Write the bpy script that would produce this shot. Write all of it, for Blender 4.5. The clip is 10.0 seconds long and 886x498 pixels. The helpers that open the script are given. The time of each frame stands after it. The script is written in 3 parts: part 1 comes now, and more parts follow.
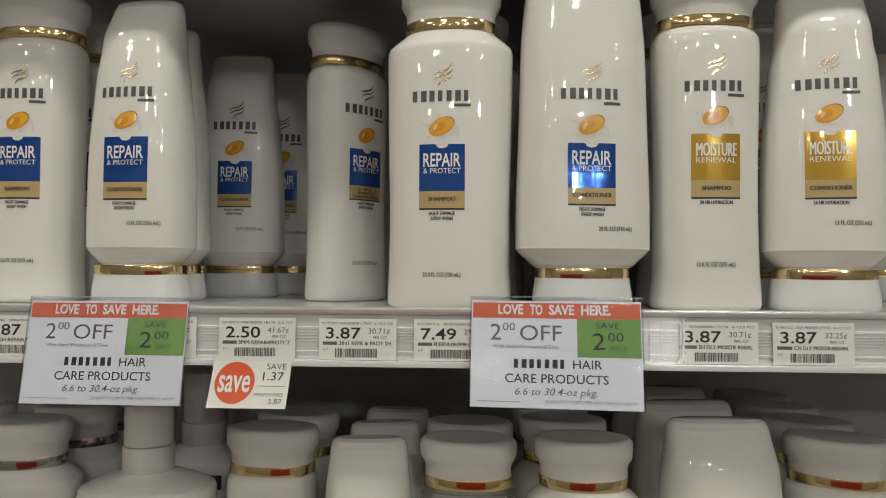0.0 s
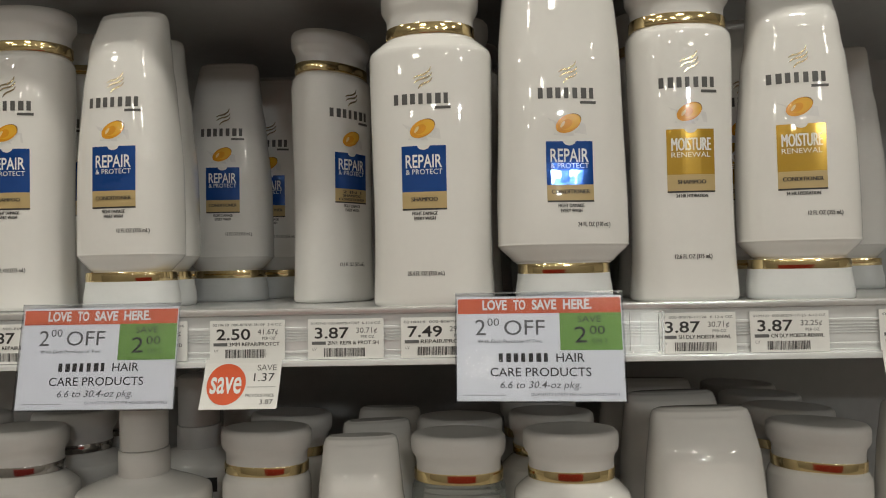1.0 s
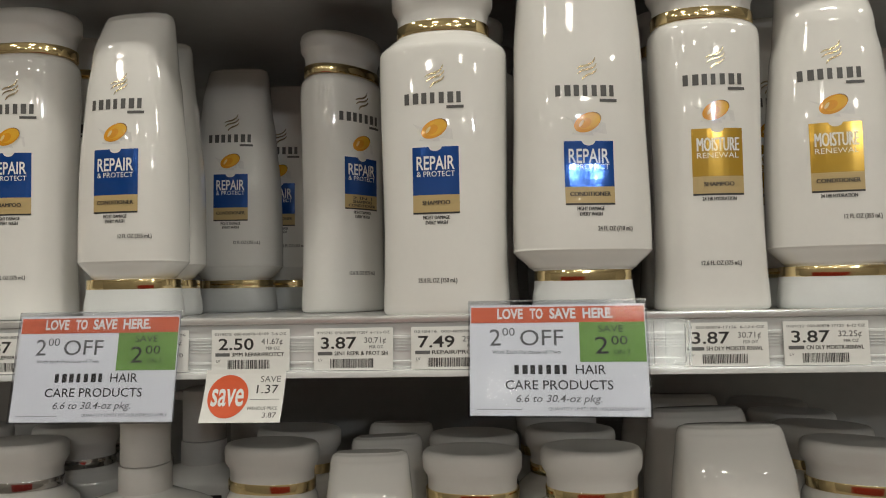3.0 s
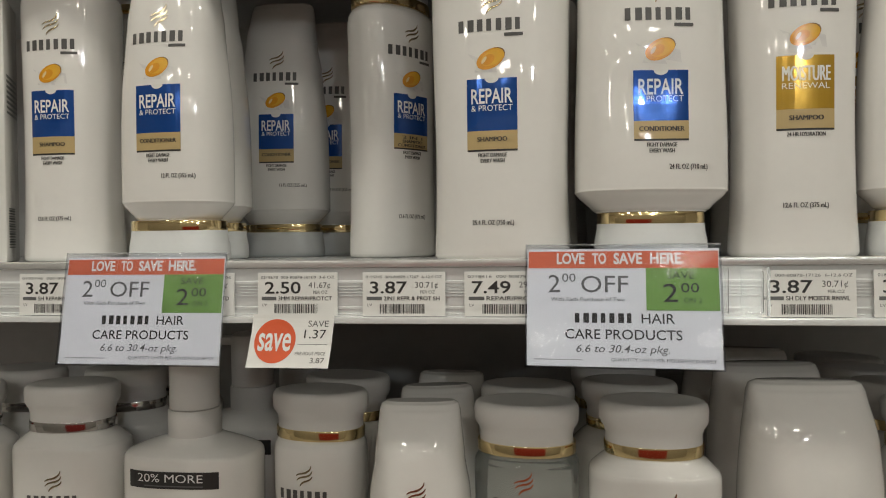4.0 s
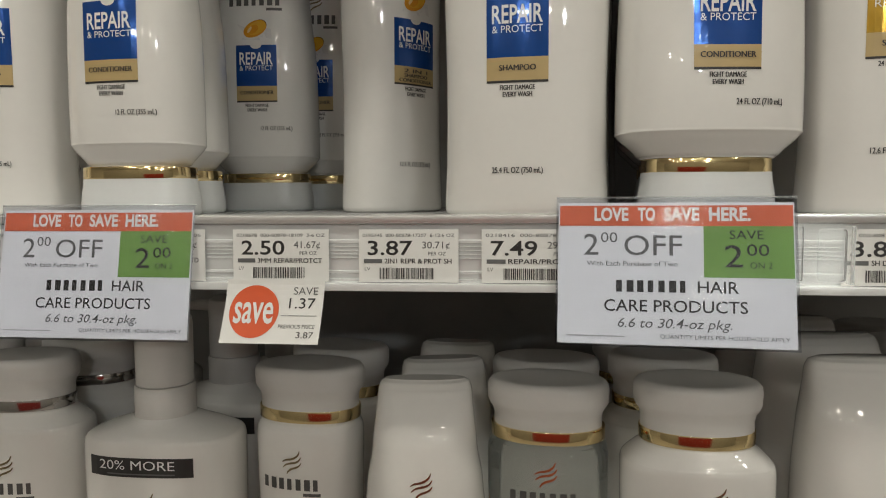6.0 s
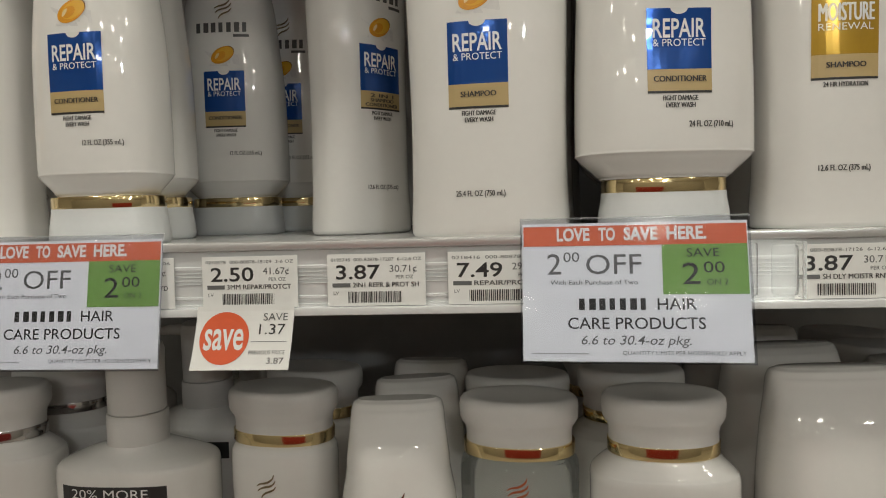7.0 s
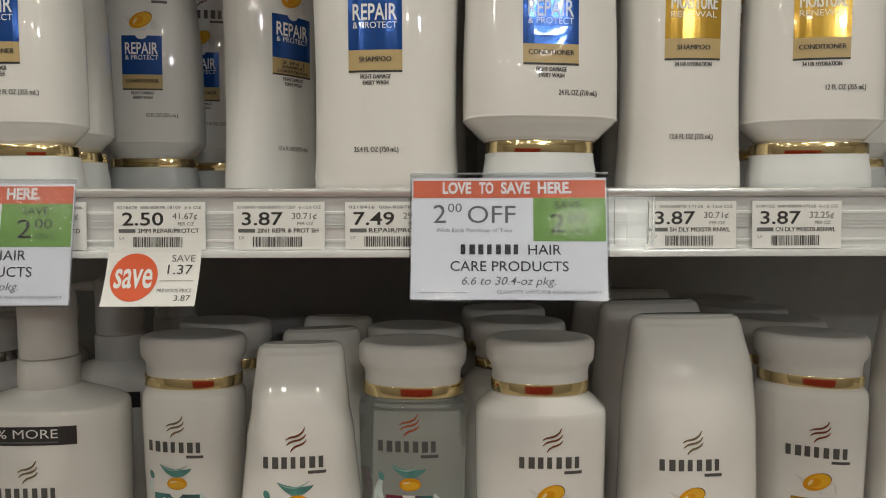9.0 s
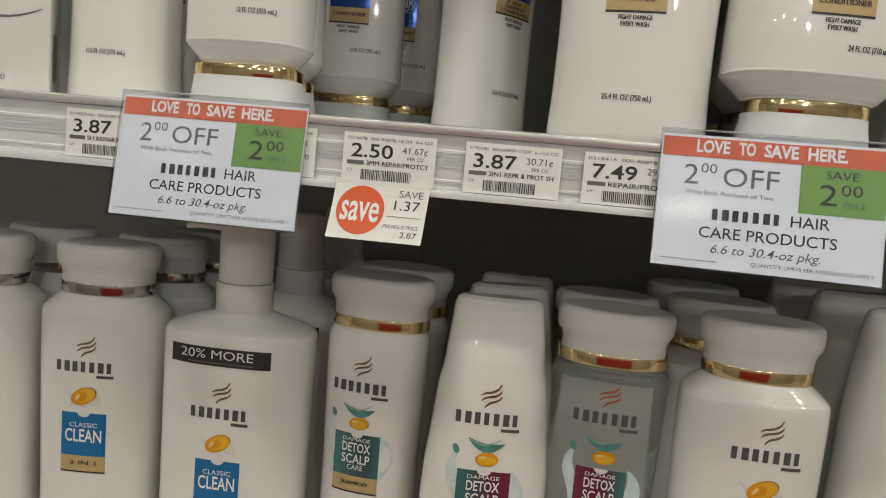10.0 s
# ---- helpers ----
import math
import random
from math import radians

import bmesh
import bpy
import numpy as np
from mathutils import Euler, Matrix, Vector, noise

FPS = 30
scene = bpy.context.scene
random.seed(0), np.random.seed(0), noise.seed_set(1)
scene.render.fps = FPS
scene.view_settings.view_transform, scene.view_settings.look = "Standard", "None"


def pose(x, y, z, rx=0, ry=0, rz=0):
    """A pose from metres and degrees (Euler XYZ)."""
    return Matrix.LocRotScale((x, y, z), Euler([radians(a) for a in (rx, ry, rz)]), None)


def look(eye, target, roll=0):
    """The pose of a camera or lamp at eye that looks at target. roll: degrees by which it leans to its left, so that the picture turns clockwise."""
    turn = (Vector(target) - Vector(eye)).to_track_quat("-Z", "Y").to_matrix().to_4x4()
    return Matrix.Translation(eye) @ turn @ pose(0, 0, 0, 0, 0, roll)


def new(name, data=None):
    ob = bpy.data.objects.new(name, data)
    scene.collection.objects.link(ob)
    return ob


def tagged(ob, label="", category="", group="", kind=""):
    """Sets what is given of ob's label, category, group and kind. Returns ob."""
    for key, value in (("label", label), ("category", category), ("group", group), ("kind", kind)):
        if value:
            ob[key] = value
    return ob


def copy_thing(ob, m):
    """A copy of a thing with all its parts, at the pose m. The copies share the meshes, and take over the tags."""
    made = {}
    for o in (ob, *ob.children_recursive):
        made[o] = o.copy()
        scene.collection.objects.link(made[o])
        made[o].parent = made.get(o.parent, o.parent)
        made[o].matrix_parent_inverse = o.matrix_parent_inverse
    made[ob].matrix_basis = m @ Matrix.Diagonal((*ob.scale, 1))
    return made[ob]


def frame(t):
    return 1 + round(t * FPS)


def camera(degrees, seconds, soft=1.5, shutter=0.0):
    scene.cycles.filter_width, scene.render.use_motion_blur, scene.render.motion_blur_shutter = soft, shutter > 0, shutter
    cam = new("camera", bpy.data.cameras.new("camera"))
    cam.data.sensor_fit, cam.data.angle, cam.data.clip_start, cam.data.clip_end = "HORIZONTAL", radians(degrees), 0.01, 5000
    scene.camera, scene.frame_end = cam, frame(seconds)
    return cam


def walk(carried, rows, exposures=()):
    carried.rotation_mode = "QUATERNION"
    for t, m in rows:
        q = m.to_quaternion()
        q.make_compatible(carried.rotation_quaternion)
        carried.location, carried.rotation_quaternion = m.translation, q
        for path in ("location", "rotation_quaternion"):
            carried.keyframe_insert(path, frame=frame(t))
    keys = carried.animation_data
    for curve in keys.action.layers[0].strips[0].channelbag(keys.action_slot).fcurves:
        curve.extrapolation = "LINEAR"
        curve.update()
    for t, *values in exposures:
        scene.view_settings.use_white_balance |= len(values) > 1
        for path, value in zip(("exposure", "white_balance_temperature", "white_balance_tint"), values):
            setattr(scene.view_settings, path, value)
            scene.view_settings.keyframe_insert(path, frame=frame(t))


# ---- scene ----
cam = camera(64.55, 10.0, soft=1.05)
PATH = [
    (0, (0.0686, 0.0396, 1.3836), (-0.0144, 2.0372, 1.4357), 0.37),
    (0.5, (0.0749, 0.0276, 1.3877), (0.0053, 2.0252, 1.4558), -1.09),
    (1, (0.0772, 0.0278, 1.3815), (0.0094, 2.0259, 1.4371), -1.14),
    (1.5, (0.0776, 0.0375, 1.3811), (-0.0109, 2.0346, 1.4418), -0.39),
    (2, (0.0746, 0.0439, 1.3833), (-0.0522, 2.0373, 1.4855), -0.23),
    (2.2, (0.0748, 0.0467, 1.3783), (-0.0647, 2.0382, 1.4987), -0.30),
    (3.3, (0.0831, 0.0551, 1.3705), (-0.0296, 2.0499, 1.4596), -1.25),
    (3.5, (0.0848, 0.0541, 1.3675), (-0.0634, 2.0480, 1.4133), -1.51),
    (4, (0.0710, 0.0844, 1.3659), (-0.1773, 2.0688, 1.3427), -0.61),
    (4.5, (0.0469, 0.1087, 1.3646), (-0.1970, 2.0934, 1.3259), 0.42),
    (5, (0.0374, 0.1466, 1.3701), (-0.1315, 2.1356, 1.2467), 0.96),
    (5.5, (0.0421, 0.1627, 1.3708), (-0.1511, 2.1486, 1.2342), 0.47),
    (5.7, (0.0459, 0.1633, 1.3680), (-0.1811, 2.1453, 1.2253), -0.36),
    (6.8, (0.0524, 0.1667, 1.3601), (-0.1284, 2.1526, 1.2065), -1.05),
    (7, (0.0563, 0.1575, 1.3701), (-0.1068, 2.1474, 1.2538), -1.54),
    (7.5, (0.0578, 0.1292, 1.3489), (-0.0452, 2.1227, 1.2243), 2.23),
    (8, (0.0590, 0.1143, 1.3443), (-0.0351, 2.1094, 1.2411), 1.54),
    (8.5, (0.0808, 0.1089, 1.3461), (0.0788, 2.1064, 1.2467), -0.50),
    (9, (0.0822, 0.1117, 1.3440), (0.1092, 2.1072, 1.2122), -0.12),
    (9.5, (0.0389, 0.1345, 1.3471), (-0.0569, 2.1233, 1.1589), 1.52),
    (10, (-0.0072, 0.1337, 1.3266), (-0.2235, 2.1092, 1.1017), 5.13),
]
walk(cam, [(t, look(eye, target, roll)) for t, eye, target, roll in PATH], exposures=[(0, -1.99), (5.5, -1.99), (7, -1.96), (9, -1.92), (10, -1.80)])

# ---- light ----
world = bpy.data.worlds.new("world")
scene.world = world
world.use_nodes = True
world.node_tree.nodes["Background"].inputs[0].default_value = (0.9, 0.92, 1.0, 1)
world.node_tree.nodes["Background"].inputs[1].default_value = 0.02
LAMP_POWER = 34.0

SHELF = 1.352      # top of the shelf at eye level
LOWER = 0.987      # top of the shelf below
UPPER = 1.638      # underside of the shelf above
BACK = 0.94        # face of the back panel
FRONT = 0.562      # front edge of the shelves


# ---- materials ----
def material(name, colour, rough=0.5, metal=0.0, vary=0.0, scale=40.0, bump=0.0, coat=0.0, spread=0.0):
    """Principled material with noise at two scales in colour, roughness and relief."""
    m = bpy.data.materials.new(name)
    m.use_nodes = True
    nt = m.node_tree
    p = nt.nodes["Principled BSDF"]
    p.inputs["Base Color"].default_value = (*colour, 1)
    p.inputs["Roughness"].default_value = rough
    p.inputs["Metallic"].default_value = metal
    p.inputs["Coat Weight"].default_value = coat
    p.inputs["Coat Roughness"].default_value = 0.015
    co = nt.nodes.new("ShaderNodeTexCoord")
    n1 = nt.nodes.new("ShaderNodeTexNoise")
    n1.inputs["Scale"].default_value = scale
    n1.inputs["Detail"].default_value = 5
    n2 = nt.nodes.new("ShaderNodeTexNoise")
    n2.inputs["Scale"].default_value = scale * 9
    n2.inputs["Detail"].default_value = 3
    nt.links.new(co.outputs["Object"], n1.inputs["Vector"])
    nt.links.new(co.outputs["Object"], n2.inputs["Vector"])
    mix = nt.nodes.new("ShaderNodeMath")
    mix.operation = "MULTIPLY_ADD"
    mix.inputs[1].default_value = 0.4
    nt.links.new(n2.outputs["Fac"], mix.inputs[0])
    nt.links.new(n1.outputs["Fac"], mix.inputs[2])
    if vary:
        hsv = nt.nodes.new("ShaderNodeHueSaturation")
        hsv.inputs["Color"].default_value = (*colour, 1)
        mr = nt.nodes.new("ShaderNodeMapRange")
        mr.inputs["From Min"].default_value, mr.inputs["From Max"].default_value = 0.4, 1.0
        mr.inputs["To Min"].default_value, mr.inputs["To Max"].default_value = 1 - vary, 1 + vary
        nt.links.new(mix.outputs[0], mr.inputs["Value"])
        if spread:
            info = nt.nodes.new("ShaderNodeObjectInfo")
            ad = nt.nodes.new("ShaderNodeMath")
            ad.operation = "MULTIPLY_ADD"
            ad.inputs[1].default_value = spread
            nt.links.new(info.outputs["Random"], ad.inputs[0])
            nt.links.new(mr.outputs[0], ad.inputs[2])
            nt.links.new(ad.outputs[0], hsv.inputs["Value"])
        else:
            nt.links.new(mr.outputs[0], hsv.inputs["Value"])
        nt.links.new(hsv.outputs[0], p.inputs["Base Color"])
        rr = nt.nodes.new("ShaderNodeMapRange")
        rr.inputs["From Min"].default_value, rr.inputs["From Max"].default_value = 0.4, 1.0
        rr.inputs["To Min"].default_value, rr.inputs["To Max"].default_value = rough * 0.9, rough * 1.15
        nt.links.new(mix.outputs[0], rr.inputs["Value"])
        nt.links.new(rr.outputs[0], p.inputs["Roughness"])
    if bump:
        b = nt.nodes.new("ShaderNodeBump")
        b.inputs["Strength"].default_value = bump
        b.inputs["Distance"].default_value = 0.001
        nt.links.new(mix.outputs[0], b.inputs["Height"])
        nt.links.new(b.outputs[0], p.inputs["Normal"])
    return m


WHITE = material("white_bottle_plastic", (0.80, 0.785, 0.755), 0.52, vary=0.025, scale=25, coat=1.0)
CAP = material("white_cap_plastic", (0.69, 0.675, 0.65), 0.36, vary=0.03, scale=40, bump=0.05)
FOOT = material("milky_cap_plastic", (0.72, 0.735, 0.735), 0.30, vary=0.03, scale=40, bump=0.05)
GOLD = material("gold_foil", (0.86, 0.69, 0.38), 0.10, metal=1.0, vary=0.05, scale=60)
SILVER = material("silver_foil", (0.55, 0.53, 0.52), 0.10, metal=1.0, vary=0.05, scale=60)
BLUE = material("blue_foil_label", (0.010, 0.088, 0.40), 0.11, metal=0.5, vary=0.06, scale=50, coat=1.0)
SKY = material("light_blue_foil_label", (0.012, 0.20, 0.50), 0.22, metal=0.3, vary=0.06, scale=50, coat=1.0)
BEIGE = material("beige_foil_label", (0.50, 0.37, 0.17), 0.38, vary=0.03, scale=50, coat=0.35)
YELLOW = material("golden_foil_label", (0.66, 0.395, 0.045), 0.15, metal=0.5, vary=0.06, scale=50, coat=1.0)
BROWN = material("dark_amber_print", (0.20, 0.085, 0.01), 0.3, vary=0.1, scale=120)
SPLASH = material("pale_grey_print", (0.715, 0.70, 0.68), 0.3, vary=0.08, scale=150, coat=1.0)
LEAF = material("leaf_print", (0.085, 0.255, 0.235), 0.3, vary=0.25, scale=140, coat=0.8)
PALELEAF = material("pale_leaf_print", (0.27, 0.44, 0.41), 0.3, vary=0.15, scale=140, coat=0.8)


INK = material("dark_ink", (0.03, 0.028, 0.028), 0.4, vary=0.05)
GREYINK = material("grey_ink", (0.13, 0.13, 0.13), 0.5, vary=0.05)
RULEGREY = material("faint_ink", (0.42, 0.42, 0.43), 0.5, vary=0.05)
BRANDGREY = material("charcoal_print", (0.085, 0.082, 0.08), 0.4, vary=0.05)
PALEINK = material("white_ink", (0.80, 0.80, 0.79), 0.35, vary=0.03)
BRONZE = material("bronze_print", (0.50, 0.41, 0.27), 0.22, metal=0.9, vary=0.05)
AMBER = material("amber_print", (0.72, 0.31, 0.015), 0.2, vary=0.12, scale=120, coat=0.5)
HONEY = material("honey_print", (0.80, 0.43, 0.03), 0.2, vary=0.08, scale=120, coat=0.5)
INNER = material("inner_label", (0.36, 0.36, 0.335), 0.4, vary=0.06, scale=30)
GLINT = material("pale_gold_print", (0.86, 0.66, 0.30), 0.2, vary=0.05, coat=1.0)
MILK = material("milk_print", (0.77, 0.755, 0.72), 0.3, vary=0.03, coat=1.0)
AQUA = material("aqua_print", (0.60, 0.69, 0.68), 0.3, vary=0.15, scale=90)
PAPER = material("white_paper", (0.78, 0.79, 0.82), 0.55, vary=0.02, scale=90, bump=0.05)
TAGPAPER = material("tag_paper", (0.80, 0.795, 0.77), 0.55, vary=0.025, scale=90, bump=0.05)
RED = material("orange_red_ink", (0.60, 0.115, 0.045), 0.5, vary=0.05, scale=60)
SAVERED = material("red_ink", (0.70, 0.10, 0.025), 0.5, vary=0.05, scale=60)
GREEN = material("green_ink", (0.16, 0.31, 0.065), 0.5, vary=0.05, scale=60)
SHELFWHITE = material("enamelled_shelf", (0.62, 0.62, 0.62), 0.22, vary=0.05, scale=12, bump=0.06, coat=0.3)
RAIL = material("ticket_rail_plastic", (0.76, 0.77, 0.77), 0.2, metal=0.08, vary=0.05, scale=30, coat=1.0)
STEEL = material("rail_edge_metal", (0.74, 0.73, 0.72), 0.24, metal=0.6, vary=0.05, scale=40)
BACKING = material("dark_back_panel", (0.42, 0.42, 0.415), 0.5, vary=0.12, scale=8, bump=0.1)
ORANGE = material("orange_gold_print", (0.80, 0.42, 0.05), 0.3, vary=0.08, scale=40)
FLOOR = material("floor_vinyl", (0.62, 0.59, 0.55), 0.35, vary=0.08, scale=3, bump=0.05)
CEIL = material("ceiling_board", (0.72, 0.71, 0.69), 0.8, vary=0.05, scale=5)
WALL = material("painted_wall", (0.60, 0.57, 0.53), 0.7, vary=0.05, scale=4)
REDREFLECTOR = material("red_reflector", (0.38, 0.035, 0.028), 0.5, vary=0.06, scale=4)
GONDOLA = material("opposite_shelving", (0.48, 0.46, 0.43), 0.5, vary=0.15, scale=6)


def blended_material(name, stops):
    """A printed foil panel whose colour runs from one side to the other; stops of (x, colour), in metres from its middle."""
    m = material(name, stops[0][1], 0.24, metal=0.25, coat=0.8)
    nt = m.node_tree
    ramp = nt.nodes.new("ShaderNodeValToRGB")
    while len(ramp.color_ramp.elements) < len(stops):
        ramp.color_ramp.elements.new(0.5)
    for el, (x, colour) in zip(ramp.color_ramp.elements, stops):
        el.position, el.color = x / 0.04 + 0.5, (*colour, 1)
    co, cut, ma = nt.nodes.new("ShaderNodeTexCoord"), nt.nodes.new("ShaderNodeSeparateXYZ"), nt.nodes.new("ShaderNodeMath")
    ma.operation = "MULTIPLY_ADD"
    ma.inputs[1].default_value, ma.inputs[2].default_value = 25.0, 0.5
    nt.links.new(co.outputs["Object"], cut.inputs[0])
    nt.links.new(cut.outputs["X"], ma.inputs[0])
    nt.links.new(ma.outputs[0], ramp.inputs["Fac"])
    nt.links.new(ramp.outputs["Color"], nt.nodes["Principled BSDF"].inputs["Base Color"])
    return m


TEAL = blended_material("teal_label", ((-0.017, (0.06, 0.22, 0.22)), (-0.006, (0.055, 0.15, 0.17)), (0.004, (0.055, 0.09, 0.11)), (0.015, (0.06, 0.20, 0.21))))
PLUM = blended_material("teal_and_plum_label", ((-0.016, (0.055, 0.20, 0.20)), (-0.006, (0.07, 0.10, 0.125)), (0.003, (0.16, 0.03, 0.06)), (0.016, (0.21, 0.03, 0.065))))
WINE = blended_material("plum_and_teal_label", ((-0.016, (0.22, 0.035, 0.07)), (0.002, (0.17, 0.03, 0.06)), (0.009, (0.07, 0.13, 0.14)), (0.016, (0.06, 0.22, 0.21))))


def clear_material(name, tint, rough, ior, weight=1.0):
    m = bpy.data.materials.new(name)
    m.use_nodes = True
    p = m.node_tree.nodes["Principled BSDF"]
    p.inputs["Base Color"].default_value = (*tint, 1)
    p.inputs["Roughness"].default_value = rough
    p.inputs["IOR"].default_value = ior
    p.inputs["Transmission Weight"].default_value = weight
    return m


CLEAR = clear_material("clear_plastic", (0.95, 0.96, 0.96), 0.06, 1.25, 0.90)
SLEEVE = clear_material("clear_sleeve", (0.66, 0.675, 0.72), 0.08, 1.2)
OLDSLEEVE = clear_material("hazy_sleeve", (0.62, 0.63, 0.67), 0.16, 1.25)
LIQUID = clear_material("clear_green_liquid", (0.86, 0.90, 0.875), 0.04, 1.33, 0.88)

glow = bpy.data.materials.new("lamp_diffuser")
glow.use_nodes = True
glow.node_tree.nodes["Principled BSDF"].inputs["Emission Color"].default_value = (1.0, 0.965, 0.85, 1)
glow.node_tree.nodes["Principled BSDF"].inputs["Emission Strength"].default_value = 30.0


# ---- mesh helpers ----
def thing(name, m, label, category, group=""):
    ob = new(name)
    ob.empty_display_size = 0.02
    ob.matrix_world = m
    return tagged(ob, label, category, group)


def part(name, geometry, mat, parent=None, label="", smooth=0.0):
    """One mesh object from (verts, faces); smooth: the angle in degrees over which edges stay sharp."""
    verts, faces = geometry
    me = bpy.data.meshes.new(name)
    me.from_pydata([tuple(v) for v in verts], [], [tuple(f) for f in faces])
    me.materials.append(mat)
    me.update()
    if smooth:
        me.polygons.foreach_set("use_smooth", [True] * len(me.polygons))
        me.set_sharp_from_angle(angle=radians(smooth))
    ob = new(name, me)
    if parent:
        ob.parent = parent
    if label:
        tagged(ob, label)
    return ob


def box(x0, x1, y0, y1, z0, z1, bevel=0.0):
    bm = bmesh.new()
    bmesh.ops.create_cube(bm, size=1)
    for v in bm.verts:
        v.co = Vector(((x0 + x1) / 2 + v.co.x * (x1 - x0), (y0 + y1) / 2 + v.co.y * (y1 - y0), (z0 + z1) / 2 + v.co.z * (z1 - z0)))
    if bevel:
        bmesh.ops.bevel(bm, geom=bm.edges[:], offset=bevel, segments=2, affect="EDGES", profile=0.5)
    bm.verts.index_update()
    out = ([v.co[:] for v in bm.verts], [[v.index for v in f.verts] for f in bm.faces])
    bm.free()
    return out


def join(*parts):
    verts, faces = [], []
    for v, f in parts:
        k = len(verts)
        verts += [tuple(p) for p in v]
        faces += [[i + k for i in q] for q in f]
    return verts, faces


def ring(a, b, n, count):
    out = []
    for i in range(count):
        t = 2 * math.pi * i / count
        c, s = math.cos(t), math.sin(t)
        out.append((a * math.copysign(abs(c) ** (2 / n), c), b * math.copysign(abs(s) ** (2 / n), s)))
    return out


def loft(rows, count=56):
    """Closed solid through super-ellipse rings; rows of (z, half width, half depth, exponent, shift in y)."""
    verts, faces = [], []
    for z, a, b, n, dy in rows:
        verts += [(x, y + dy, z) for x, y in ring(a, b, n, count)]
    for r in range(len(rows) - 1):
        for i in range(count):
            j = (i + 1) % count
            faces.append((r * count + i, r * count + j, (r + 1) * count + j, (r + 1) * count + i))
    faces.append(tuple(reversed(range(count))))
    faces.append(tuple(range((len(rows) - 1) * count, len(rows) * count)))
    return verts, faces


def profile(points, steps=7):
    """Smooth rows (z, a, b, n, dy) through the given rows, by Catmull-Rom."""
    pts = [np.array(p, float) for p in points]
    out = []
    for i in range(len(pts) - 1):
        p0, p1, p2, p3 = pts[max(i - 1, 0)], pts[i], pts[i + 1], pts[min(i + 2, len(pts) - 1)]
        for k in range(steps):
            t = k / steps
            q = 0.5 * (2 * p1 + (p2 - p0) * t + (2 * p0 - 5 * p1 + 4 * p2 - p3) * t * t + (3 * p1 - p0 - 3 * p2 + p3) * t ** 3)
            q[0] = p1[0] + (p2[0] - p1[0]) * t
            out.append(tuple(q))
    out.append(tuple(pts[-1]))
    return out


def front_of(rows):
    """The front face of a lofted body: depth y at (x, z)."""
    zs = [r[0] for r in rows]

    def at(x, z):
        a, b, n, dy = (np.interp(z, zs, [r[k] for r in rows]) for k in (1, 2, 3, 4))
        return dy - b * max(1 - abs(min(abs(x / a), 0.999)) ** n, 0.0) ** (1 / n)
    return at


GLYPHS = {}


def glyphs(text, bold=0.0, slant=0.0):
    bold = 0.0 if "M" in text else bold
    key = (text, bold, slant)
    if key not in GLYPHS:
        cu = bpy.data.curves.new("letters", "FONT")
        cu.body, cu.offset, cu.shear, cu.resolution_u = text, bold, slant, 3
        ob = bpy.data.objects.new("letters", cu)
        me = bpy.data.meshes.new_from_object(ob)
        v = [(p.co.x, p.co.y) for p in me.vertices]
        f = [list(p.vertices) for p in me.polygons]
        bpy.data.objects.remove(ob)
        bpy.data.meshes.remove(me)
        bpy.data.curves.remove(cu)
        GLYPHS[key] = (v, f)
    return GLYPHS[key]


def words(text, x, z, width, height, bold=0.0, slant=0.0, align="c"):
    """Flat letters in the x-z plane; width of the whole word, height of its capitals, baseline at z."""
    v, f = glyphs(text, bold, slant)
    x0, x1 = min(p[0] for p in v), max(p[0] for p in v)
    sx, sz = width / (x1 - x0), height / 0.70
    left = x - width / 2 if align == "c" else x
    return [(left + (p[0] - x0) * sx, p[1] * sz + z) for p in v], f


def rect(x0, x1, z0, z1, nx=1, nz=1):
    v = [(x0 + (x1 - x0) * i / nx, z0 + (z1 - z0) * j / nz) for j in range(nz + 1) for i in range(nx + 1)]
    f = [(j * (nx + 1) + i, j * (nx + 1) + i + 1, (j + 1) * (nx + 1) + i + 1, (j + 1) * (nx + 1) + i) for j in range(nz) for i in range(nx)]
    return v, f


def disc(x, z, rx, rz, turn=0.0, count=28, arc=(0, 360), rings=4):
    c, s = math.cos(radians(turn)), math.sin(radians(turn))
    v = [(x, z)]
    for r in range(1, rings + 1):
        for i in range(count + 1):
            t = radians(arc[0] + (arc[1] - arc[0]) * i / count)
            px, pz = rx * math.cos(t) * r / rings, rz * math.sin(t) * r / rings
            v.append((x + px * c - pz * s, z + px * s + pz * c))
    n = count + 1
    f = [(0, 1 + i, 2 + i) for i in range(count)]
    f += [(1 + r * n + i, 1 + (r + 1) * n + i, 2 + (r + 1) * n + i, 2 + r * n + i) for r in range(rings - 1) for i in range(count)]
    return v, f


def stroke(points, widths):
    v, f = [], []
    for i, (x, z) in enumerate(points):
        xa, za = points[max(i - 1, 0)]
        xb, zb = points[min(i + 1, len(points) - 1)]
        d = math.hypot(xb - xa, zb - za) or 1
        nx, nz = -(zb - za) / d * widths[i] / 2, (xb - xa) / d * widths[i] / 2
        v += [(x - nx, z - nz), (x + nx, z + nz)]
        if i:
            k = 2 * i
            f.append((k - 2, k, k + 1, k - 1))
    return v, f


def merge(*flats):
    verts, faces = [], []
    for v, f in flats:
        k = len(verts)
        verts += list(v)
        faces += [[i + k for i in q] for q in f]
    return verts, faces


def laid(flat, surface, lift):
    """A flat print wrapped on a surface y(x, z), lifted off it."""
    v, f = flat
    return [(x, surface(x, z) - lift, z) for x, z in v], f


